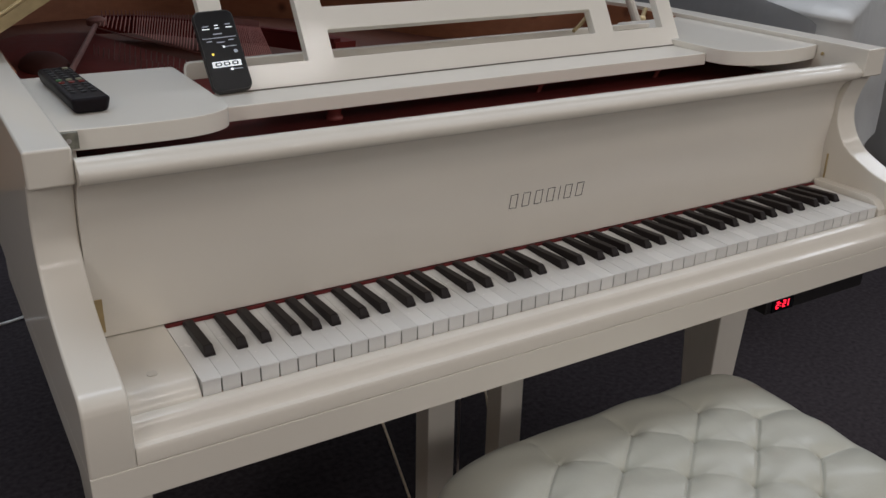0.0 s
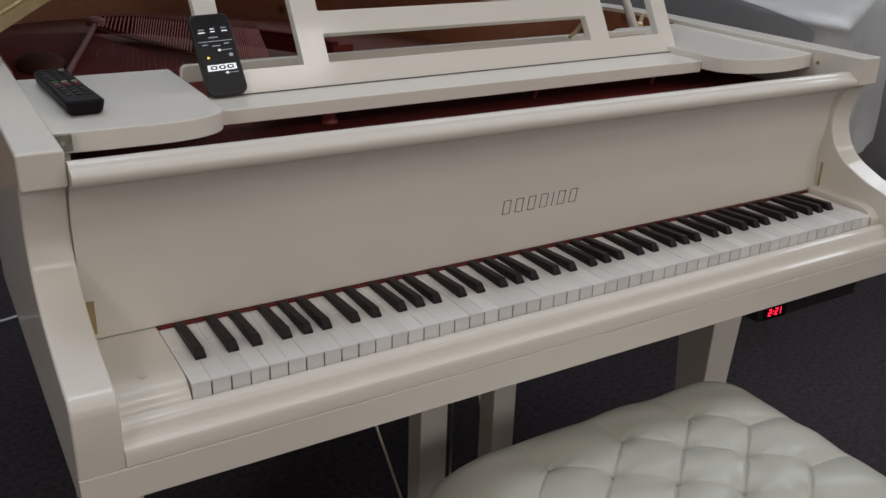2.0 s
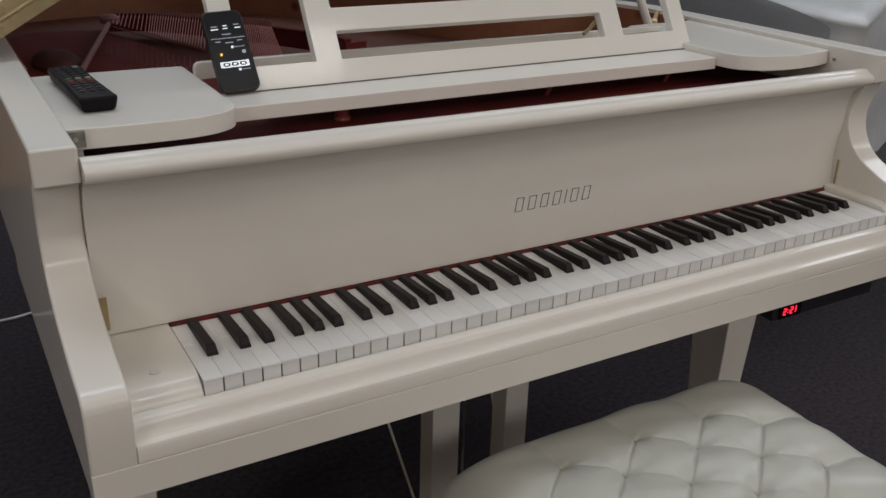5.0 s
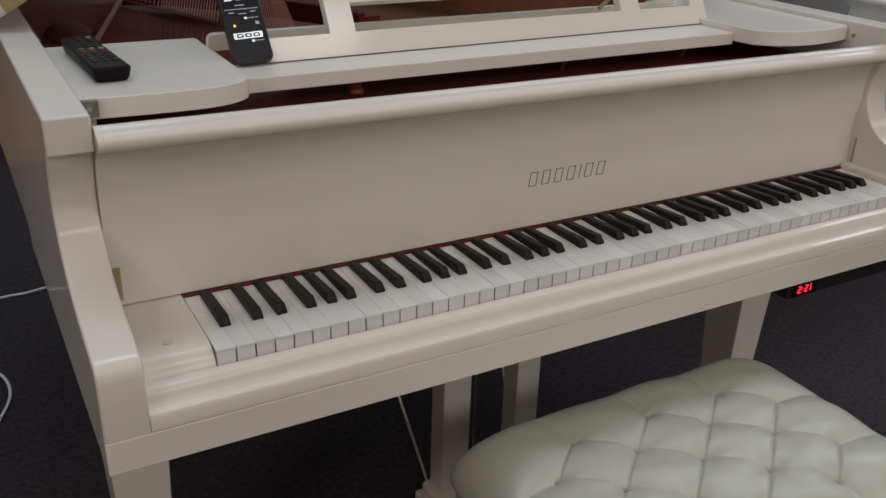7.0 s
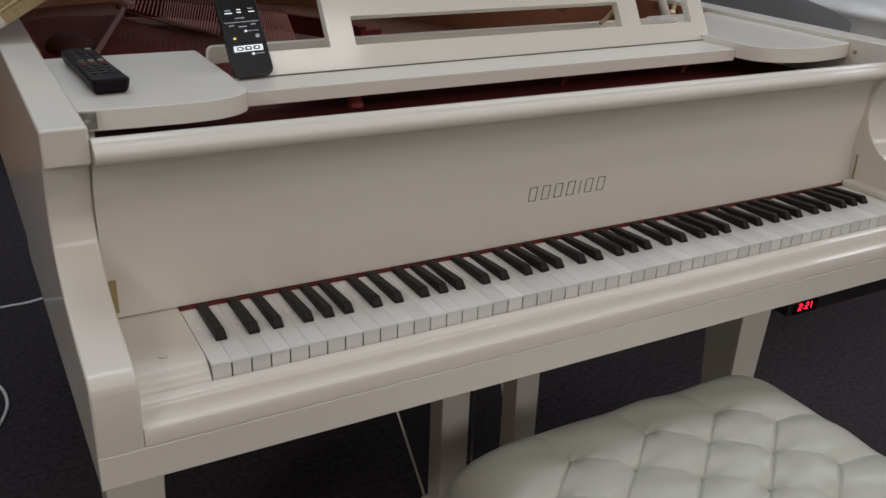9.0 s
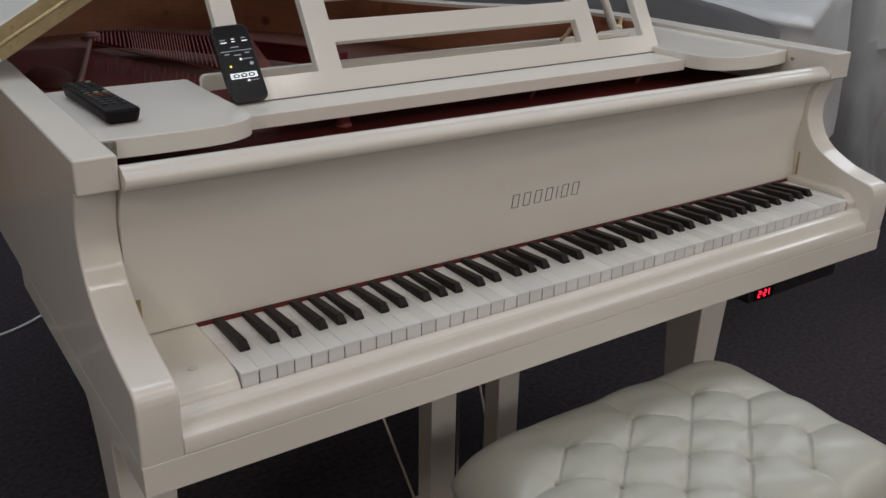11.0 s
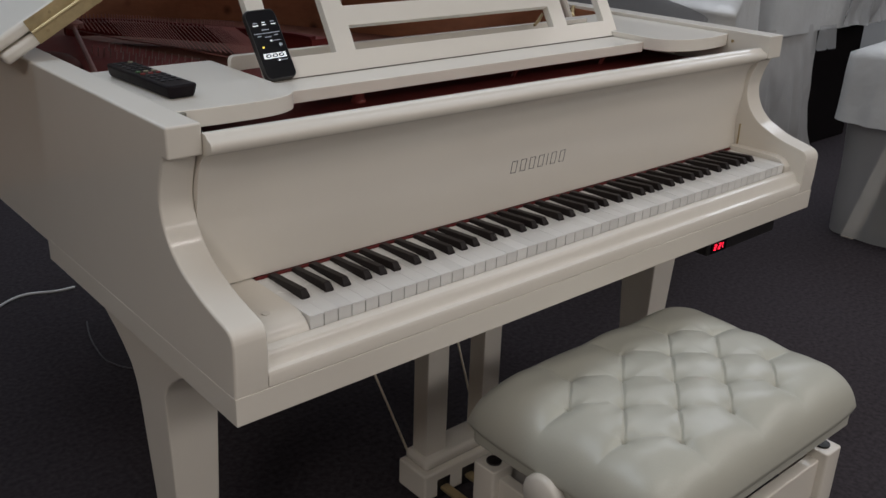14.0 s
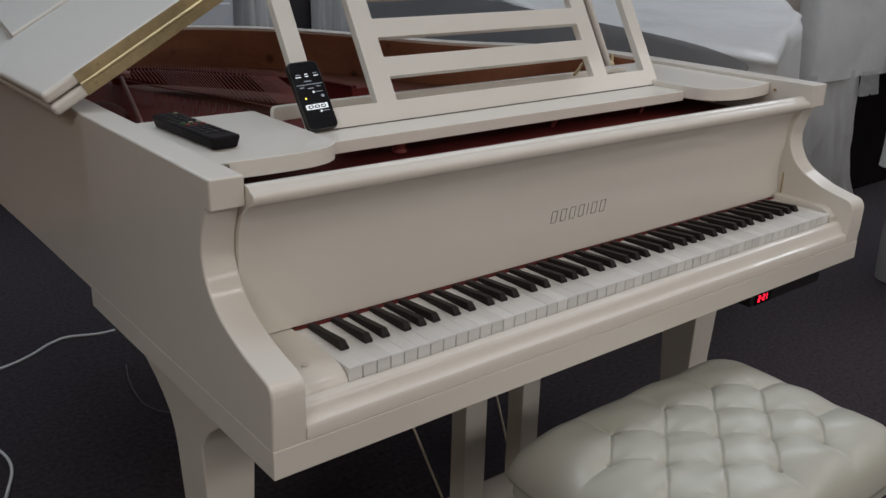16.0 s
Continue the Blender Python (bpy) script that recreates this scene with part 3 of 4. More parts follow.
def lid_outline(y1):
    return [(0.0, 0.0), (LID_LEN, 0.0), (LID_LEN, 0.18), (1.12, 0.45), (1.0, 0.78), (0.78, 1.08), (0.45, y1), (0.18, y1 - 0.03), (0.0, y1 - 0.22)]


def lid_piece(bm):
    bm.transform(lid_m)
    return bm


lid = part("lid", lid_piece(extrude_z(lid_outline(1.24), 0.0, 0.021)), LACQUER, piano, "white lid board raised on its hinges", bevel=0.008, seg=4)
flap = part("front_flap", lid_piece(extrude_z([(0.0, 0.004), (LID_LEN - 0.005, 0.004), (LID_LEN - 0.005, 0.438), (0.0, 0.438)], 0.0235, 0.0445)), LACQUER, lid, "white front flap folded back on the lid", bevel=0.008, seg=4)
part("panel", lid_piece(extrude_z([(0.085, 0.442), (1.05, 0.442), (0.75, 0.98), (0.45, 1.10), (0.155, 1.02), (0.12, 0.684)], 0.022, 0.049)), LACQUER, lid, bevel=0.004)
part("hinge_leaf", lid_piece(box(0.062, LID_LEN - 0.06, -0.0016, 0.0005, 0.0015, 0.0215)), BRASS, lid, "long brass hinge leaf")
part("hinge_leaf", lid_piece(box(0.062, LID_LEN - 0.06, 0.0022, 0.0046, 0.0235, 0.0435)), BRASS, lid, "long brass hinge leaf")
part("hinge_pin", lid_piece(tube([(0.062, -0.001, 0.0225), (LID_LEN - 0.06, -0.001, 0.0225)], 0.0032, 10)), BRASS, lid)
for k in range(14):
    for z, y in ((0.012, -0.0016), (0.033, 0.0022)):
        part("hinge_screw", lid_piece(lathe([(0.0003, 0), (0.0028, 0), (0.0024, 0.0008), (0.0003, 0.0009)], 8, pose(0.085 + 0.09 * k + (0.02 if z > 0.02 else 0), y, z, 90, 0, 0))), BRASS_DARK, lid)
for y in (0.25, 0.75):
    part("lid_hinge", lid_piece(tube([(0.01, y, 0.0), (0.01, y + 0.08, 0.0)], 0.006, 8)), BRASS, lid)
part("lid_prop", tube([(0.586, 0.607, 0.917), (0.336, 0.764, 1.615)], 0.0095, 10), LACQUER, piano)


# legs: square tapered shaft, coved into a long bracket under the key bed
LEG = [(0.285, 0.0), (0.281, 0.05), (0.262, 0.46), (0.2595, 0.515), (0.246, 0.537), (0.226, 0.557), (0.197, 0.578), (0.162, 0.595), (0.130, 0.604), (0.118, 0.6245),
       (0.59, 0.6245), (0.585, 0.616), (0.535, 0.603), (0.487, 0.585), (0.442, 0.562), (0.412, 0.541), (0.388, 0.519), (0.374, 0.490), (0.370, 0.46), (0.350, 0.05), (0.346, 0.0)]


def leg(xc):
    bm = extrude_x(LEG, -1, 1)
    for v in bm.verts:
        w = 0.030 + 0.0155 * min(v.co.z / 0.5, 1.0)
        v.co.x = xc + w * (1 if v.co.x > 0 else -1)
    return bm


for xc in (-0.674, 0.608):
    lg = part("leg", leg(xc), LACQUER, piano, bevel=0.003, angle=40)
    part("castor", lathe([(0.002, -0.0), (0.022, 0.0), (0.022, 0.012), (0.002, 0.012)], 14, Matrix.Translation((xc, 0.316, -0.0005))), BRASS, lg)
part("leg", box(-0.25, -0.16, 1.45, 1.54, 0.0, 0.676), LACQUER, piano, bevel=0.004)

# pedal lyre
lyre = part("pedal_lyre", box(-0.148, 0.108, 0.290, 0.385, 0.012, 0.080), LACQUER, piano, "white pedal lyre with brass rods", bevel=0.006)
part("lyre_top", box(-0.138, 0.098, 0.300, 0.378, 0.0795, 0.108), LACQUER, lyre, bevel=0.012, seg=4)
for x0, x1 in ((-0.124, -0.066), (0.038, 0.090)):
    part("post", box(x0, x1, 0.318, 0.365, 0.107, KEYBED), LACQUER, lyre, bevel=0.002)
for x, x_top in ((-0.105, -0.182), (0.100, 0.184)):
    part("rod", tube([(x, 0.390, 0.05), (x_top, 0.76, 0.66)], 0.0028, 8), BRASS_PALE, lyre, "thin pale brass rod")
for x in (-0.095, -0.022, 0.051):
    part("pedal", box(x - 0.011, x + 0.011, 0.205, 0.289, 0.030, 0.041), BRASS, lyre, bevel=0.004)
    part("slot", box(x - 0.018, x + 0.018, 0.2885, 0.2895, 0.013, 0.058), BLACK, lyre)
for x in (-0.095, -0.022, 0.05):
    part("pull_rod", tube([(x, 0.372, 0.10), (x, 0.372, KEYBED)], 0.0025, 6), STEEL, lyre)

# ---- control box with red digits, under the key bed ----
unit = thing("display_box", pose(0.481, 0.0, 0.601), "black player control box with red digital timer under the piano", "control box")
part("case", box(-0.125, 0.134, 0.0, 0.13, -0.027, 0.0245), BLACK, unit, bevel=0.003)
window = part("display_window", box(-0.113, -0.058, -0.0022, -0.0005, -0.024, 0.004), BLACK_GLOSS, unit)
SEG = {"2": "abged", "1": "bc"}


def digit(ch, x0, z0, w, h):
    t, bm = 0.0018, bmesh.new()
    bars = {"a": (x0, x0 + w, z0 + h - t, z0 + h), "g": (x0, x0 + w, z0 + h / 2 - t / 2, z0 + h / 2 + t / 2), "d": (x0, x0 + w, z0, z0 + t),
            "f": (x0, x0 + t, z0 + h / 2, z0 + h), "b": (x0 + w - t, x0 + w, z0 + h / 2, z0 + h), "e": (x0, x0 + t, z0, z0 + h / 2), "c": (x0 + w - t, x0 + w, z0, z0 + h / 2)}
    for s in SEG[ch]:
        a = bars[s]
        box(a[0], a[1], -0.0032, -0.0024, a[2], a[3], bm)
    return bm


for ch, x in (("2", -0.104), ("2", -0.0875), ("1", -0.079)):
    part("digit", digit(ch, x, -0.0175, 0.0068, 0.0130), LED, window, "glowing red digit")
bm = box(-0.0938, -0.0920, -0.0032, -0.0024, -0.0148, -0.0132)
box(-0.0938, -0.0920, -0.0032, -0.0024, -0.0098, -0.0082, bm)
part("colon", bm, LED, window)

# ---- phone leaning on the music desk ----
phone = thing("phone", pose(-0.4425, 0.3395, TRAY_TOP + 0.0008, 59.0, 0, 2) @ pose(0, 0.0605, 0, 0, 0, 2), "black smartphone with a lit screen leaning on the music desk", "phone")
part("case", extrude_z(rounded(0.059, 0.120, 0.011), 0.0, 0.0095), BLACK, phone, bevel=0.0018)
screen = part("screen", extrude_z(rounded(0.055, 0.115, 0.009), 0.0094, 0.0102), BLACK_GLOSS, phone)


def ui(name, material, u, v, w, h, lift=0.0):
    x, y = (u - 0.5) * 0.053, (0.450 - v) * 0.114
    z = 0.01025 + lift
    part(name, extrude_z([(x + a, y + b) for a, b in rounded(w, h, min(w, h) * 0.45, 3)], z, z + 0.0002), material, screen)


for u, v, w in ((0.2, 0.13, 0.009), (0.5, 0.125, 0.006), (0.82, 0.12, 0.008), (0.2, 0.165, 0.011), (0.5, 0.16, 0.007), (0.84, 0.16, 0.009), (0.48, 0.235, 0.014), (0.2, 0.325, 0.008), (0.8, 0.325, 0.008), (0.5, 0.345, 0.012)):
    ui("text_bar", UI_GREY if w > 0.0065 and v not in (0.16, 0.165) else UI_WHITE, u, v, w, 0.0014)
ui("header_band", UI_GREY, 0.5, 0.285, 0.050, 0.001)
for u, v in ((0.55, 0.405), (0.60, 0.700)):
    ui("slider_line", UI_GREY, 0.72, v, 0.020, 0.0009)
    ui("slider_knob", UI_WHITE, u, v, 0.0036, 0.0036, 0.0003)
ui("lamp_icon", UI_YELLOW, 0.2, 0.49, 0.0036, 0.0036)
ui("speaker_icon", UI_GREY, 0.84, 0.475, 0.006, 0.005)
part("button_bar", extrude_z([(x, (0.450 - 0.625) * 0.114 + y) for x, y in rounded(0.042, 0.0085, 0.0006, 2)], 0.01025, 0.0105), UI_WHITE, screen)
for u in (0.27, 0.5, 0.73):
    ui("button_pill", UI_DARK, u, 0.625, 0.0105, 0.0058, 0.0004)
    ui("pill_mark", UI_WHITE, u, 0.625, 0.005, 0.0022, 0.0007)

# ---- remote control on the shelf ----
remote = thing("remote_control", pose(-0.6485, 0.371, WING_TOP, 0, 0, 3), "black remote control with rubber buttons lying on the piano", "remote control")
body = [(0.022, -0.104), (0.0245, -0.098), (0.0225, 0.0), (0.0235, 0.095), (0.021, 0.104), (-0.021, 0.104), (-0.0235, 0.095), (-0.0225, 0.0), (-0.0245, -0.098), (-0.022, -0.104)]
bm = extrude_z(body, 0.0005, 0.0205)
for v in bm.verts:
    # the underside is narrower than the top, the near end slopes in
    if v.co.z < 0.01:
        v.co.x *= 0.84
        v.co.y *= 0.96
part("case", bm, REMOTE, remote, bevel=0.005, seg=3)
for r in range(11):
    for c in range(3):
        y = 0.088 - r * 0.0155
        mt = BUTTON
        if r == 6:
            mt = (BUTTON_RED, BUTTON_RED, BUTTON_RED)[c]
        elif r == 5:
            mt = (BUTTON_GREEN, BUTTON_PALE, BUTTON_PALE)[c]
        elif r == 0 and c == 2:
            mt = BUTTON_PALE
        part("button", extrude_z([((c - 1) * 0.0125 + x, y + q) for x, q in rounded(0.0078, 0.0064, 0.0028, 2)], 0.0203, 0.0222), mt, remote)

# ---- piano bench ----
BX, BY = 0.015, -0.178
bench = thing("piano_bench", pose(BX, BY, 0), "white button-tufted leather piano bench with height knob", "bench")
HX, HY = 0.310, 0.212
TUFTS = []
for r in range(5):
    y = 0.116 - r * 0.058
    xs = (-0.137, 0.0, 0.137) if r % 2 == 0 else (-0.2055, -0.0685, 0.0685, 0.2055)
    TUFTS += [(x - 0.012, y - 0.010, r) for x in xs]
CREASES = []
for i, (x0, y0, r0) in enumerate(TUFTS):
    for x1, y1, r1 in TUFTS:
        if r1 == r0 + 1 and abs(abs(x1 - x0) - 0.069) < 0.005:
            CREASES.append((x0, y0, x1, y1))
    if r0 in (0, 4):
        s = 1 if r0 == 0 else -1
        CREASES.append((x0, y0, x0, y0 + s * 0.065))
    if r0 in (1, 3) and abs(x0) > 0.19:
        s = 1 if x0 > 0 else -1
        CREASES.append((x0, y0, x0 + s * 0.075, y0))


def cushion():
    NX, NY = 420, 290
    U, V = np.meshgrid(np.linspace(-1, 1, NX), np.linspace(-1, 1, NY))
    # bunch samples a little at the rim, round the corners in plan
    U, V = np.sin(U * 1.45) / math.sin(1.45), np.sin(V * 1.45) / math.sin(1.45)
    k = 1 - 0.045 * (np.abs(U) ** 6) * (np.abs(V) ** 6)
    X, Y = HX * U * k + 0.005 + 0.006 * np.clip(U, 0, 1), HY * V * k + 0.007
    edge = np.clip(1 - np.abs(U) ** 8, 0, 1) ** 0.5 * np.clip(1 - np.abs(V) ** 7, 0, 1) ** 0.5
    dome = (1 - 0.25 * U ** 2) * (1 - 0.22 * V ** 2)
    Z = 0.411 + 0.071 * edge + 0.026 * dome * edge
    dent = np.zeros_like(Z)
    for x, y, _ in TUFTS:
        d = np.sqrt((X - x) ** 2 + (Y - y) ** 2)
        dent = np.maximum(dent, 0.019 * np.exp(-d / 0.015) + 0.0105 * np.exp(-(d / 0.0034) ** 2))
    seam = np.zeros_like(Z)
    for x0, y0, x1, y1 in CREASES:
        dx, dy = x1 - x0, y1 - y0
        t = np.clip(((X - x0) * dx + (Y - y0) * dy) / (dx * dx + dy * dy), 0, 1)
        d = np.hypot(X - x0 - t * dx, Y - y0 - t * dy)
        out = abs(x1) > 0.25 or abs(y1) > 0.15
        # pleats run out to the far edges and die away towards the front
        fade = 0.45 if (y1 > 0.15 or x1 > 0.25) else 0.97
        deep = (0.018 * (1 - fade * t) if out else (0.0058 if dx * dy > 0 else 0.0066) * (1 - 0.40 * np.sin(math.pi * t)))
        dent = np.maximum(dent, deep * np.exp(-d / (0.013 + 0.010 * t * out)))
        if not out:
            seam = np.maximum(seam, (0.0046 if dx * dy > 0 else 0.0008) * np.exp(-(d / 0.0016) ** 2))
    ease = np.clip(edge * 1.25, 0, 1)
    Z -= (dent + seam) * ease
    Z += 0.0016 * np.sin(X * 31 + 1.3 * np.sin(Y * 47)) * np.sin(Y * 38 + 0.7) * ease
    me = bpy.data.meshes.new("cushion")
    bm = bmesh.new()
    vs = [[bm.verts.new((X[j, i], Y[j, i], Z[j, i])) for i in range(NX)] for j in range(NY)]
    for j in range(NY - 1):
        for i in range(NX - 1):
            bm.faces.new((vs[j][i], vs[j][i + 1], vs[j + 1][i + 1], vs[j + 1][i]))
    loop = [vs[0][i] for i in range(NX)] + [vs[j][-1] for j in range(1, NY)] + [vs[-1][i] for i in range(NX - 2, -1, -1)] + [vs[j][0] for j in range(NY - 2, 0, -1)]
    low = [bm.verts.new((v.co.x * 0.975, v.co.y * 0.968, 0.4065)) for v in loop]
    n = len(loop)
    for i in range(n):
        bm.faces.new((loop[i], low[i], low[(i + 1) % n], loop[(i + 1) % n]))
    bm.faces.new(low)
    return bm


part("cushion", cushion(), LEATHER, bench, "cream diamond-tufted leather cushion", smooth=True)
part("seat_board", extrude_z(rounded(0.586, 0.394, 0.014), 0.380, 0.4055), LEATHER, bench, bevel=0.004)
part("mechanism", box(-0.22, 0.22, -0.11, 0.11, 0.24, 0.3795), BLACK, bench, "black scissor lift under the seat")
for sx in (-1, 1):
    for sy in (-1, 1):
        lg = part("leg", extrude_z([(sx * 0.259 + x, sy * 0.170 + y) for x, y in rounded(0.052, 0.052, 0.006, 3)], 0.0, 0.335), LACQUER, bench, bevel=0.003)
        part("cap", lathe([(0.001, 0.334), (0.014, 0.334), (0.014, 0.3385), (0.001, 0.340)], 16, Matrix.Translation((sx * 0.259, sy * 0.170, 0))), BLACK, lg, "round black cap")
for sx in (-1, 1):
    part("side_rail", box(sx * 0.259 - 0.012, sx * 0.259 + 0.012, -0.145, 0.145, 0.235, 0.318), LACQUER, bench, bevel=0.003)
for sy in (-1, 1):
    part("front_rail", box(-0.234, 0.234, sy * 0.170 - 0.012, sy * 0.170 + 0.012, 0.235, 0.318), LACQUER, bench, bevel=0.003)
part("height_knob", lathe([(0.001, 0.0), (0.012, 0.0), (0.012, 0.018), (0.036, 0.021), (0.041, 0.027), (0.040, 0.040), (0.034, 0.045), (0.001, 0.046)], 24, pose(-0.272, 0.010, 0.378, 0, -90, 0)), LACQUER, bench, "white round height knob", smooth=True)

# ---- cables on the carpet ----
cable = part("cable", tube([(x, y, 0.0045) for x, y in spline([(-1.6, 1.575), (-1.2, 1.705), (-0.835, 1.785), (-0.71, 1.795), (-0.62, 1.83), (-0.54, 1.885), (-0.48, 1.90), (-0.40, 1.87), (-0.34, 1.865)], 8)], 0.0042, 6), CABLE, smooth=True)
tagged(cable, "thin white cable lying on the dark carpet", "cable")
cable = part("cable", tube([(x, y, 0.0045) for x, y in spline([(-1.25, 1.62), (-1.02, 1.56), (-0.90, 1.45), (-0.835, 1.34), (-0.822, 1.24), (-0.85, 1.145), (-0.90, 1.06), (-1.05, 0.98), (-1.3, 0.95)], 8)], 0.0042, 6), CABLE, smooth=True)
tagged(cable, "white cable looped on the dark carpet", "cable")
cable = part("cable", tube([(x, y, 0.004) for x, y in spline([(-0.40, 1.60), (-0.43, 1.49), (-0.445, 1.37), (-0.438, 1.31), (-0.40, 1.245), (-0.30, 1.20)], 8)], 0.0022, 6), CABLE_GREY, smooth=True)
tagged(cable, "thin grey cable lying under the piano", "cable")


# ---- covered instruments and furniture round the piano ----
def at_angle(plan, a):
    """Where the ray from the origin at angle a meets a star-shaped outline."""
    d = Vector((math.cos(a), math.sin(a)))
    best = 0.3
    for p, q in zip(plan, plan[1:] + plan[:1]):
        den = d.x * (q[1] - p[1]) - d.y * (q[0] - p[0])
        if abs(den) > 1e-9:
            r = (p[0] * (q[1] - p[1]) - p[1] * (q[0] - p[0])) / den
            u = (p[0] * d.y - p[1] * d.x) / den
            if r > 0 and -1e-6 <= u <= 1 + 1e-6:
                best = r
    return d.x * best, d.y * best


def drape(hx, hy, h, z_low, plan=None, rim=0.12, folds=9, flare=0.05, seed=0, sag=0.03, slope=(0.0, 0.0), rough=0.02, crisp=False):
    """A sheet thrown over a block: sagging crumpled top, rounded edge, folded skirt."""
    bm = bmesh.new()
    n, rows = 96, []
    for q in range(0, 10):
        rows.append(("top", (q + 0.001) / 10))
    for q in range(0, 6):
        rows.append(("edge", q / 6))
    for q in range(0, 15):
        rows.append(("skirt", q / 14))
    rings = []
    for kind, q in rows:
        ring = []
        for k in range(n):
            a = 2 * math.pi * k / n
            c, s = math.cos(a), math.sin(a)
            p = 14 if crisp else 5
            e = (abs(c) ** p + abs(s) ** p) ** (-1 / p)
            bx, by = hx * c * e, hy * s * e
            if plan:
                bx, by = at_angle(plan, a)
                e = 1.0
            fold = math.sin(folds * a + 2.2 * noise.noise((c * 2, s * 2, seed))) * 0.6 + noise.noise((c * 5 + seed, s * 5, 1.7)) * 0.9
            if kind == "top":
                f, z, push = q * (1 - rim / min(hx, hy)), h, 0
                z -= sag * (1 - q ** 2) * (0.6 + 0.8 * noise.noise((bx * f * 2 + seed, by * f * 2, 0)))
            elif kind == "edge":
                t = q * math.pi / 2
                f, z, push = 1 - rim / min(hx, hy) * (1 - math.sin(t)), h - rim * 0.6 * (1 - math.cos(t)), 0
                if crisp:
                    f, z = 1 - rim / min(hx, hy) * (1 - q), h - rim * 0.6 * q
            else:
                f, z = 1.0, (h - rim * 0.6) * (1 - q) + z_low * q
                push = flare * q * (0.6 + fold) + 0.012 * fold
            x, y = bx * f + c * push, by * f + s * push
            z += rough * noise.noise((x * 4 + seed, y * 4, z * 4)) + 0.4 * rough * noise.noise((x * 13, y * 13 + seed, z * 6)) + slope[0] * x * (kind != "skirt") + slope[1] * y * (kind != "skirt")
            if kind == "skirt":
                z += (slope[0] * x + slope[1] * y) * (1 - q)
            d = 0.6 * rough * noise.noise((x * 5, y * 5, z * 5 + seed))
            ring.append(bm.verts.new((x + c * d, y + s * d, z)))
        rings.append(ring)
    for a, b in zip(rings, rings[1:]):
        for k in range(n):
            bm.faces.new((a[k], a[(k + 1) % n], b[(k + 1) % n], b[k]))
    bm.faces.new(rings[0])
    return bm


def covered(name, m, label, category, hx, hy, h, low, sheet, inner=BLACK, **kw):
    t = thing(name, m, label, category)
    part("body", box(-hx + 0.05, hx - 0.05, -hy + 0.05, hy - 0.05, 0.0 if h < 0.9 else 0.35, h - 0.07), inner, t, bevel=0.02)
    if h >= 0.9:
        for sx in (-1, 1):
            for sy in (-1, 1):
                part("leg", box(sx * (hx - 0.12) - 0.04, sx * (hx - 0.12) + 0.04, sy * (hy - 0.12) - 0.04, sy * (hy - 0.12) + 0.04, 0.0, 0.352), inner, t, bevel=0.005)
    part("dust_sheet", drape(hx, hy, h, low, **kw), sheet, t, "crumpled milky plastic dust sheet", smooth=True)
    return t


# a grand piano under its sheet: straight spine, narrow tail, flaring bent side
cover = thing("covered_piano", pose(1.80, 1.72, 0), "grand piano wrapped in milky plastic dust sheet", "covered piano")
TAIL = spline([(-0.66, 0.92), (-0.66, 0.2), (-0.655, -0.6), (-0.65, -1.08), (-0.635, -1.16), (-0.59, -1.18), (-0.50, -1.13), (-0.23, -0.98), (0.24, -0.75), (0.58, -0.42), (0.72, 0.10), (0.76, 0.55), (0.74, 0.92)], 5)
part("body", extrude_z([(x * 0.92, y * 0.93) for x, y in TAIL], 0.60, 0.90), BLACK, cover, bevel=0.02)
for x, y in ((-0.52, 0.7), (0.55, 0.7), (-0.42, -0.62)):
    part("leg", box(x - 0.05, x + 0.05, y - 0.05, y + 0.05, 0.0, 0.601), BLACK, cover, bevel=0.005)
part("dust_sheet", drape(0.7, 0.9, 1.072, 0.50, plan=TAIL, folds=7, seed=3, sag=0.02, rim=0.04, rough=0.027, slope=(0.03, 0.09), flare=0.018), SHEET, cover, "crumpled milky plastic dust sheet", smooth=True)
tall = thing("covered_cabinet", pose(3.32, 1.60, 0), "tall black cabinet half wrapped in plastic dust sheets", "covered cabinet")
part("body", box(-0.50, 0.50, -0.25, 0.25, 0.0, 1.48), BLACK_MATT, tall, bevel=0.01)
part("end_board", box(-0.80, -0.615, -0.22, 0.24, 0.0, 1.44), TAN, tall, "tan side board", bevel=0.006)
part("dust_sheet", drape(0.60, 0.345, 1.55, 0.645, folds=4, seed=21, flare=0.006, rough=0.007, rim=0.03, crisp=True), SHEET, tall, "white upper dust sheet", smooth=True)


def hanging(path, z0, z1, wave, seed, kick=0.0, rise=0.0):
    """A loose sheet hanging along a floor line."""
    bm = bmesh.new()
    line = spline(path, 14)
    rows = []
    for r in range(16):
        q = r / 15
        row = []
        for k, (x, y) in enumerate(line):
            d = wave * (0.3 + q) * (0.45 * math.sin(k * 0.55 + seed + 2.0 * noise.noise((k * 0.05, seed, q))) + 1.9 * noise.noise((k * 0.11, q * 2.2, seed)) + 0.7 * noise.noise((k * 0.31, q * 5.0, seed)))
            row.append(bm.verts.new((x + 0.05 * q * (k / len(line) - 0.2) + kick * q ** 4 * (k / len(line)) ** 2, y - abs(d), z1 + rise * k / len(line) * (1 - q) + (z0 - z1) * q + 0.012 * noise.noise((k * 0.3, seed, 0)) * q)))
        rows.append(row)
    for a, b in zip(rows, rows[1:]):
        for k in range(len(line) - 1):
            bm.faces.new((a[k], a[k + 1], b[k + 1], b[k]))
    return bm


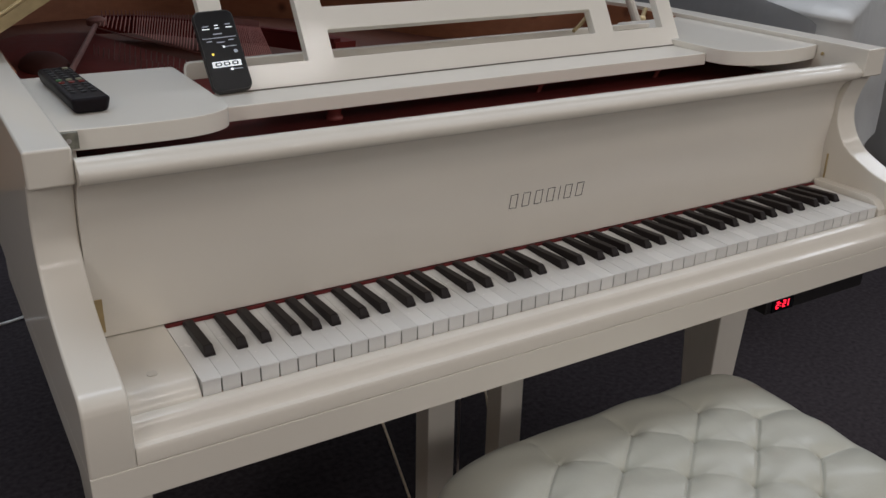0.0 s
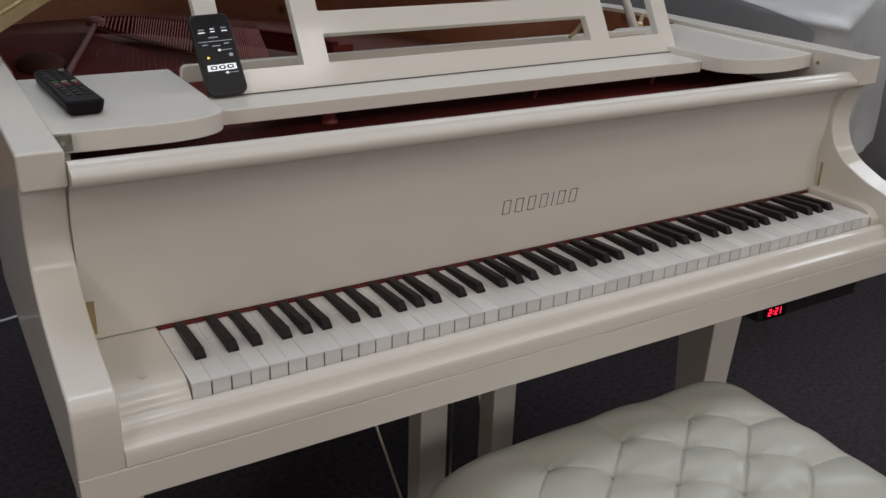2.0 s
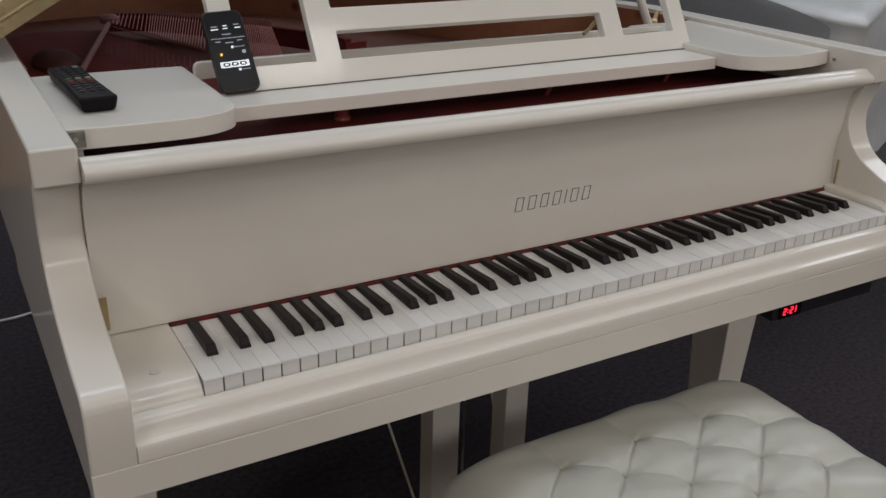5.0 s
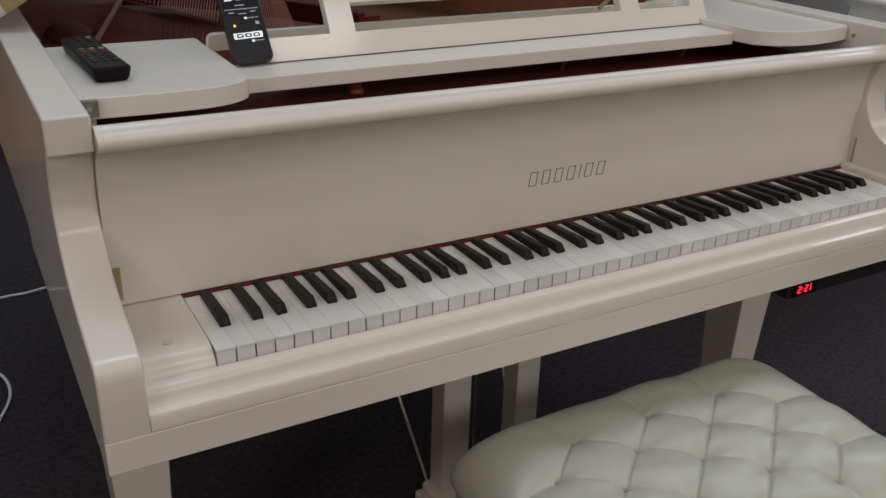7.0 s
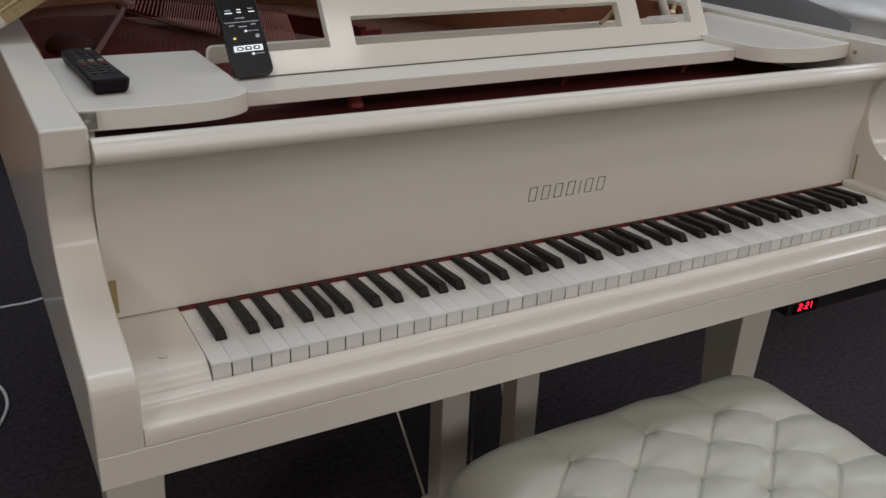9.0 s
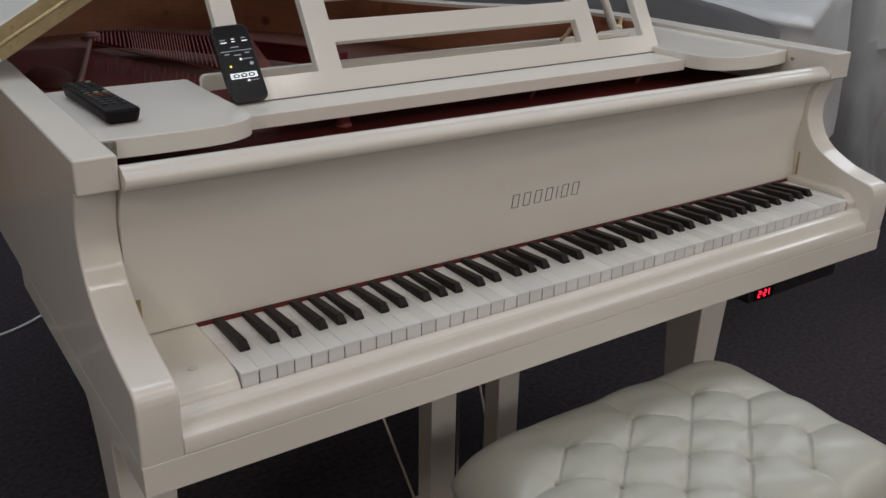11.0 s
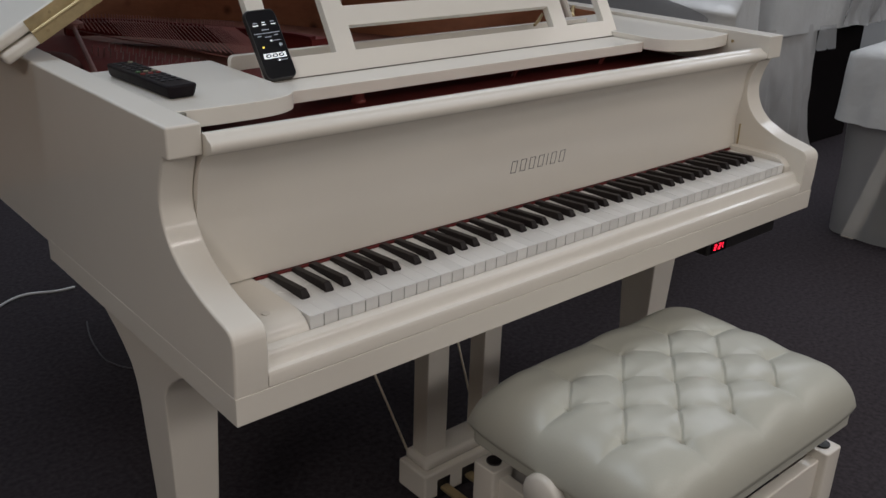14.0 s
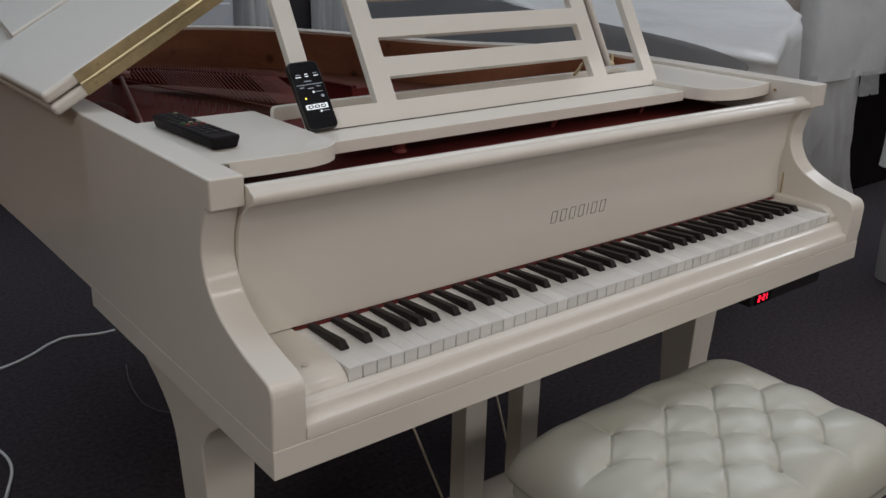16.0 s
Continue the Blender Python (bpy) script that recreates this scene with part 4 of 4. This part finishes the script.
part("lower_sheet", hanging([(-0.66, 0.30), (-0.67, -0.05), (-0.65, -0.31), (-0.50, -0.335), (-0.33, -0.335), (-0.18, -0.33)], 0.01, 0.68, 0.012, 2, 0.12), SHEET_GREY, tall, "grey translucent lower dust sheet", smooth=True)
# added dark sheet, stands in for shade on the cover's west side
part("lower_sheet", hanging([(-0.672, -1.14), (-0.69, -1.08), (-0.70, -0.9), (-0.71, -0.5), (-0.72, 0.0), (-0.72, 0.5), (-0.71, 0.92)], 0.50, 0.93, 0.008, 7, 0.0, 0.16), SHEET_SHADE, cover, "darker sheet that paints the shaded side", smooth=True)
part("hem", hanging([(-0.20, -0.352), (-0.13, -0.36), (-0.05, -0.358)], 0.55, 0.67, 0.003, 5), SHEET_THIN, tall, "torn hem of thin clear sheet", smooth=True)
part("side_sheet", hanging([(0.0, -0.37), (0.12, -0.38), (0.25, -0.375), (0.42, -0.38), (0.56, -0.37)], 0.66, 1.45, 0.04, 9), SHEET_THIN, tall, "crumpled clear sheet", smooth=True)
stand = thing("covered_stand", pose(2.47, 0.395, 0), "low stand wrapped in clear plastic dust sheets", "covered stand")
part("body", box(-0.13, 0.22, -0.24, 0.10, 0.0, 0.62), BROWN, stand, bevel=0.01)
for y0, y1 in ((0.135, 0.0), (-0.21, -0.09)):
    bm = box(-0.235, -0.195, y0 - 0.026, y0 + 0.026, 0.0, 0.60)
    for v in bm.verts:
        v.co.y += (y1 - y0) * v.co.z / 0.55
    part("leg", bm, LACQUER, stand, "pale slanted leg", bevel=0.004)
part("dust_sheet", drape(0.275, 0.240, 0.70, 0.02, folds=6, seed=5, rough=0.012, rim=0.1, flare=-0.01), SHEET_CLEAR, stand, "thin clear plastic dust sheet", smooth=True)
part("dust_sheet", drape(0.295, 0.246, 0.865, 0.475, folds=3, seed=33, rough=0.016, rim=0.232, flare=0.012, crisp=True), SHEET, stand, "crumpled white upper dust sheet", smooth=True)
covered("covered_cabinet", pose(1.80, 3.55, 0, 0, 0, 0), "upright cabinet wrapped in milky plastic dust sheet", "covered cabinet", 0.25, 0.34, 1.22, 0.05, SHEET, folds=4, seed=12, rough=0.008, crisp=True)
loud = thing("covered_stand", pose(1.22, 3.45, 0), "tall dark stand half wrapped in loose plastic sheets", "covered stand")
part("body", box(-0.24, 0.19, -0.12, 0.14, 0.0, 1.25), DARK, loud, bevel=0.02)
part("dust_sheet", hanging([(-0.36, 0.0), (-0.33, -0.15), (-0.26, -0.19), (-0.19, -0.15), (-0.16, -0.13)], 0.02, 1.30, 0.05, 3, -0.06), SHEET, loud, "crumpled milky dust sheet", smooth=True)
part("dust_sheet", hanging([(0.06, -0.14), (0.12, -0.19), (0.20, -0.20), (0.27, -0.12), (0.29, 0.05)], 0.02, 1.30, 0.06, 8, 0.08), SHEET, loud, "crumpled milky dust sheet", smooth=True)
cab = thing("drawer_cabinet", pose(0.35, 3.46, 0), "pale grey cabinet with wide drawers", "cabinet")
part("body", box(-0.45, 0.45, -0.24, 0.25, 0.0, 1.25), GREY_PAINT, cab, bevel=0.004)
for k in range(5):
    part("drawer", box(-0.43, 0.43, -0.262, -0.2395, 0.05 + k * 0.155 * 1.15, 0.20 + k * 0.155 * 1.15), GREY_PAINT, cab, bevel=0.004)
wood = thing("upright_piano", pose(-1.45, 3.35, 0), "orange-brown wooden upright piano", "piano")
part("case", box(-0.72, 0.72, -0.10, 0.25, 0.06, 1.18), OAK, wood, bevel=0.008)
part("plinth", box(-0.74, 0.74, -0.30, 0.27, 0.0, 0.08), OAK, wood, bevel=0.006)
part("key_desk", box(-0.72, 0.72, -0.32, -0.09, 0.60, 0.76), OAK, wood, bevel=0.01)
part("top_board", box(-0.75, 0.75, -0.13, 0.27, 1.179, 1.205), OAK, wood, bevel=0.005)
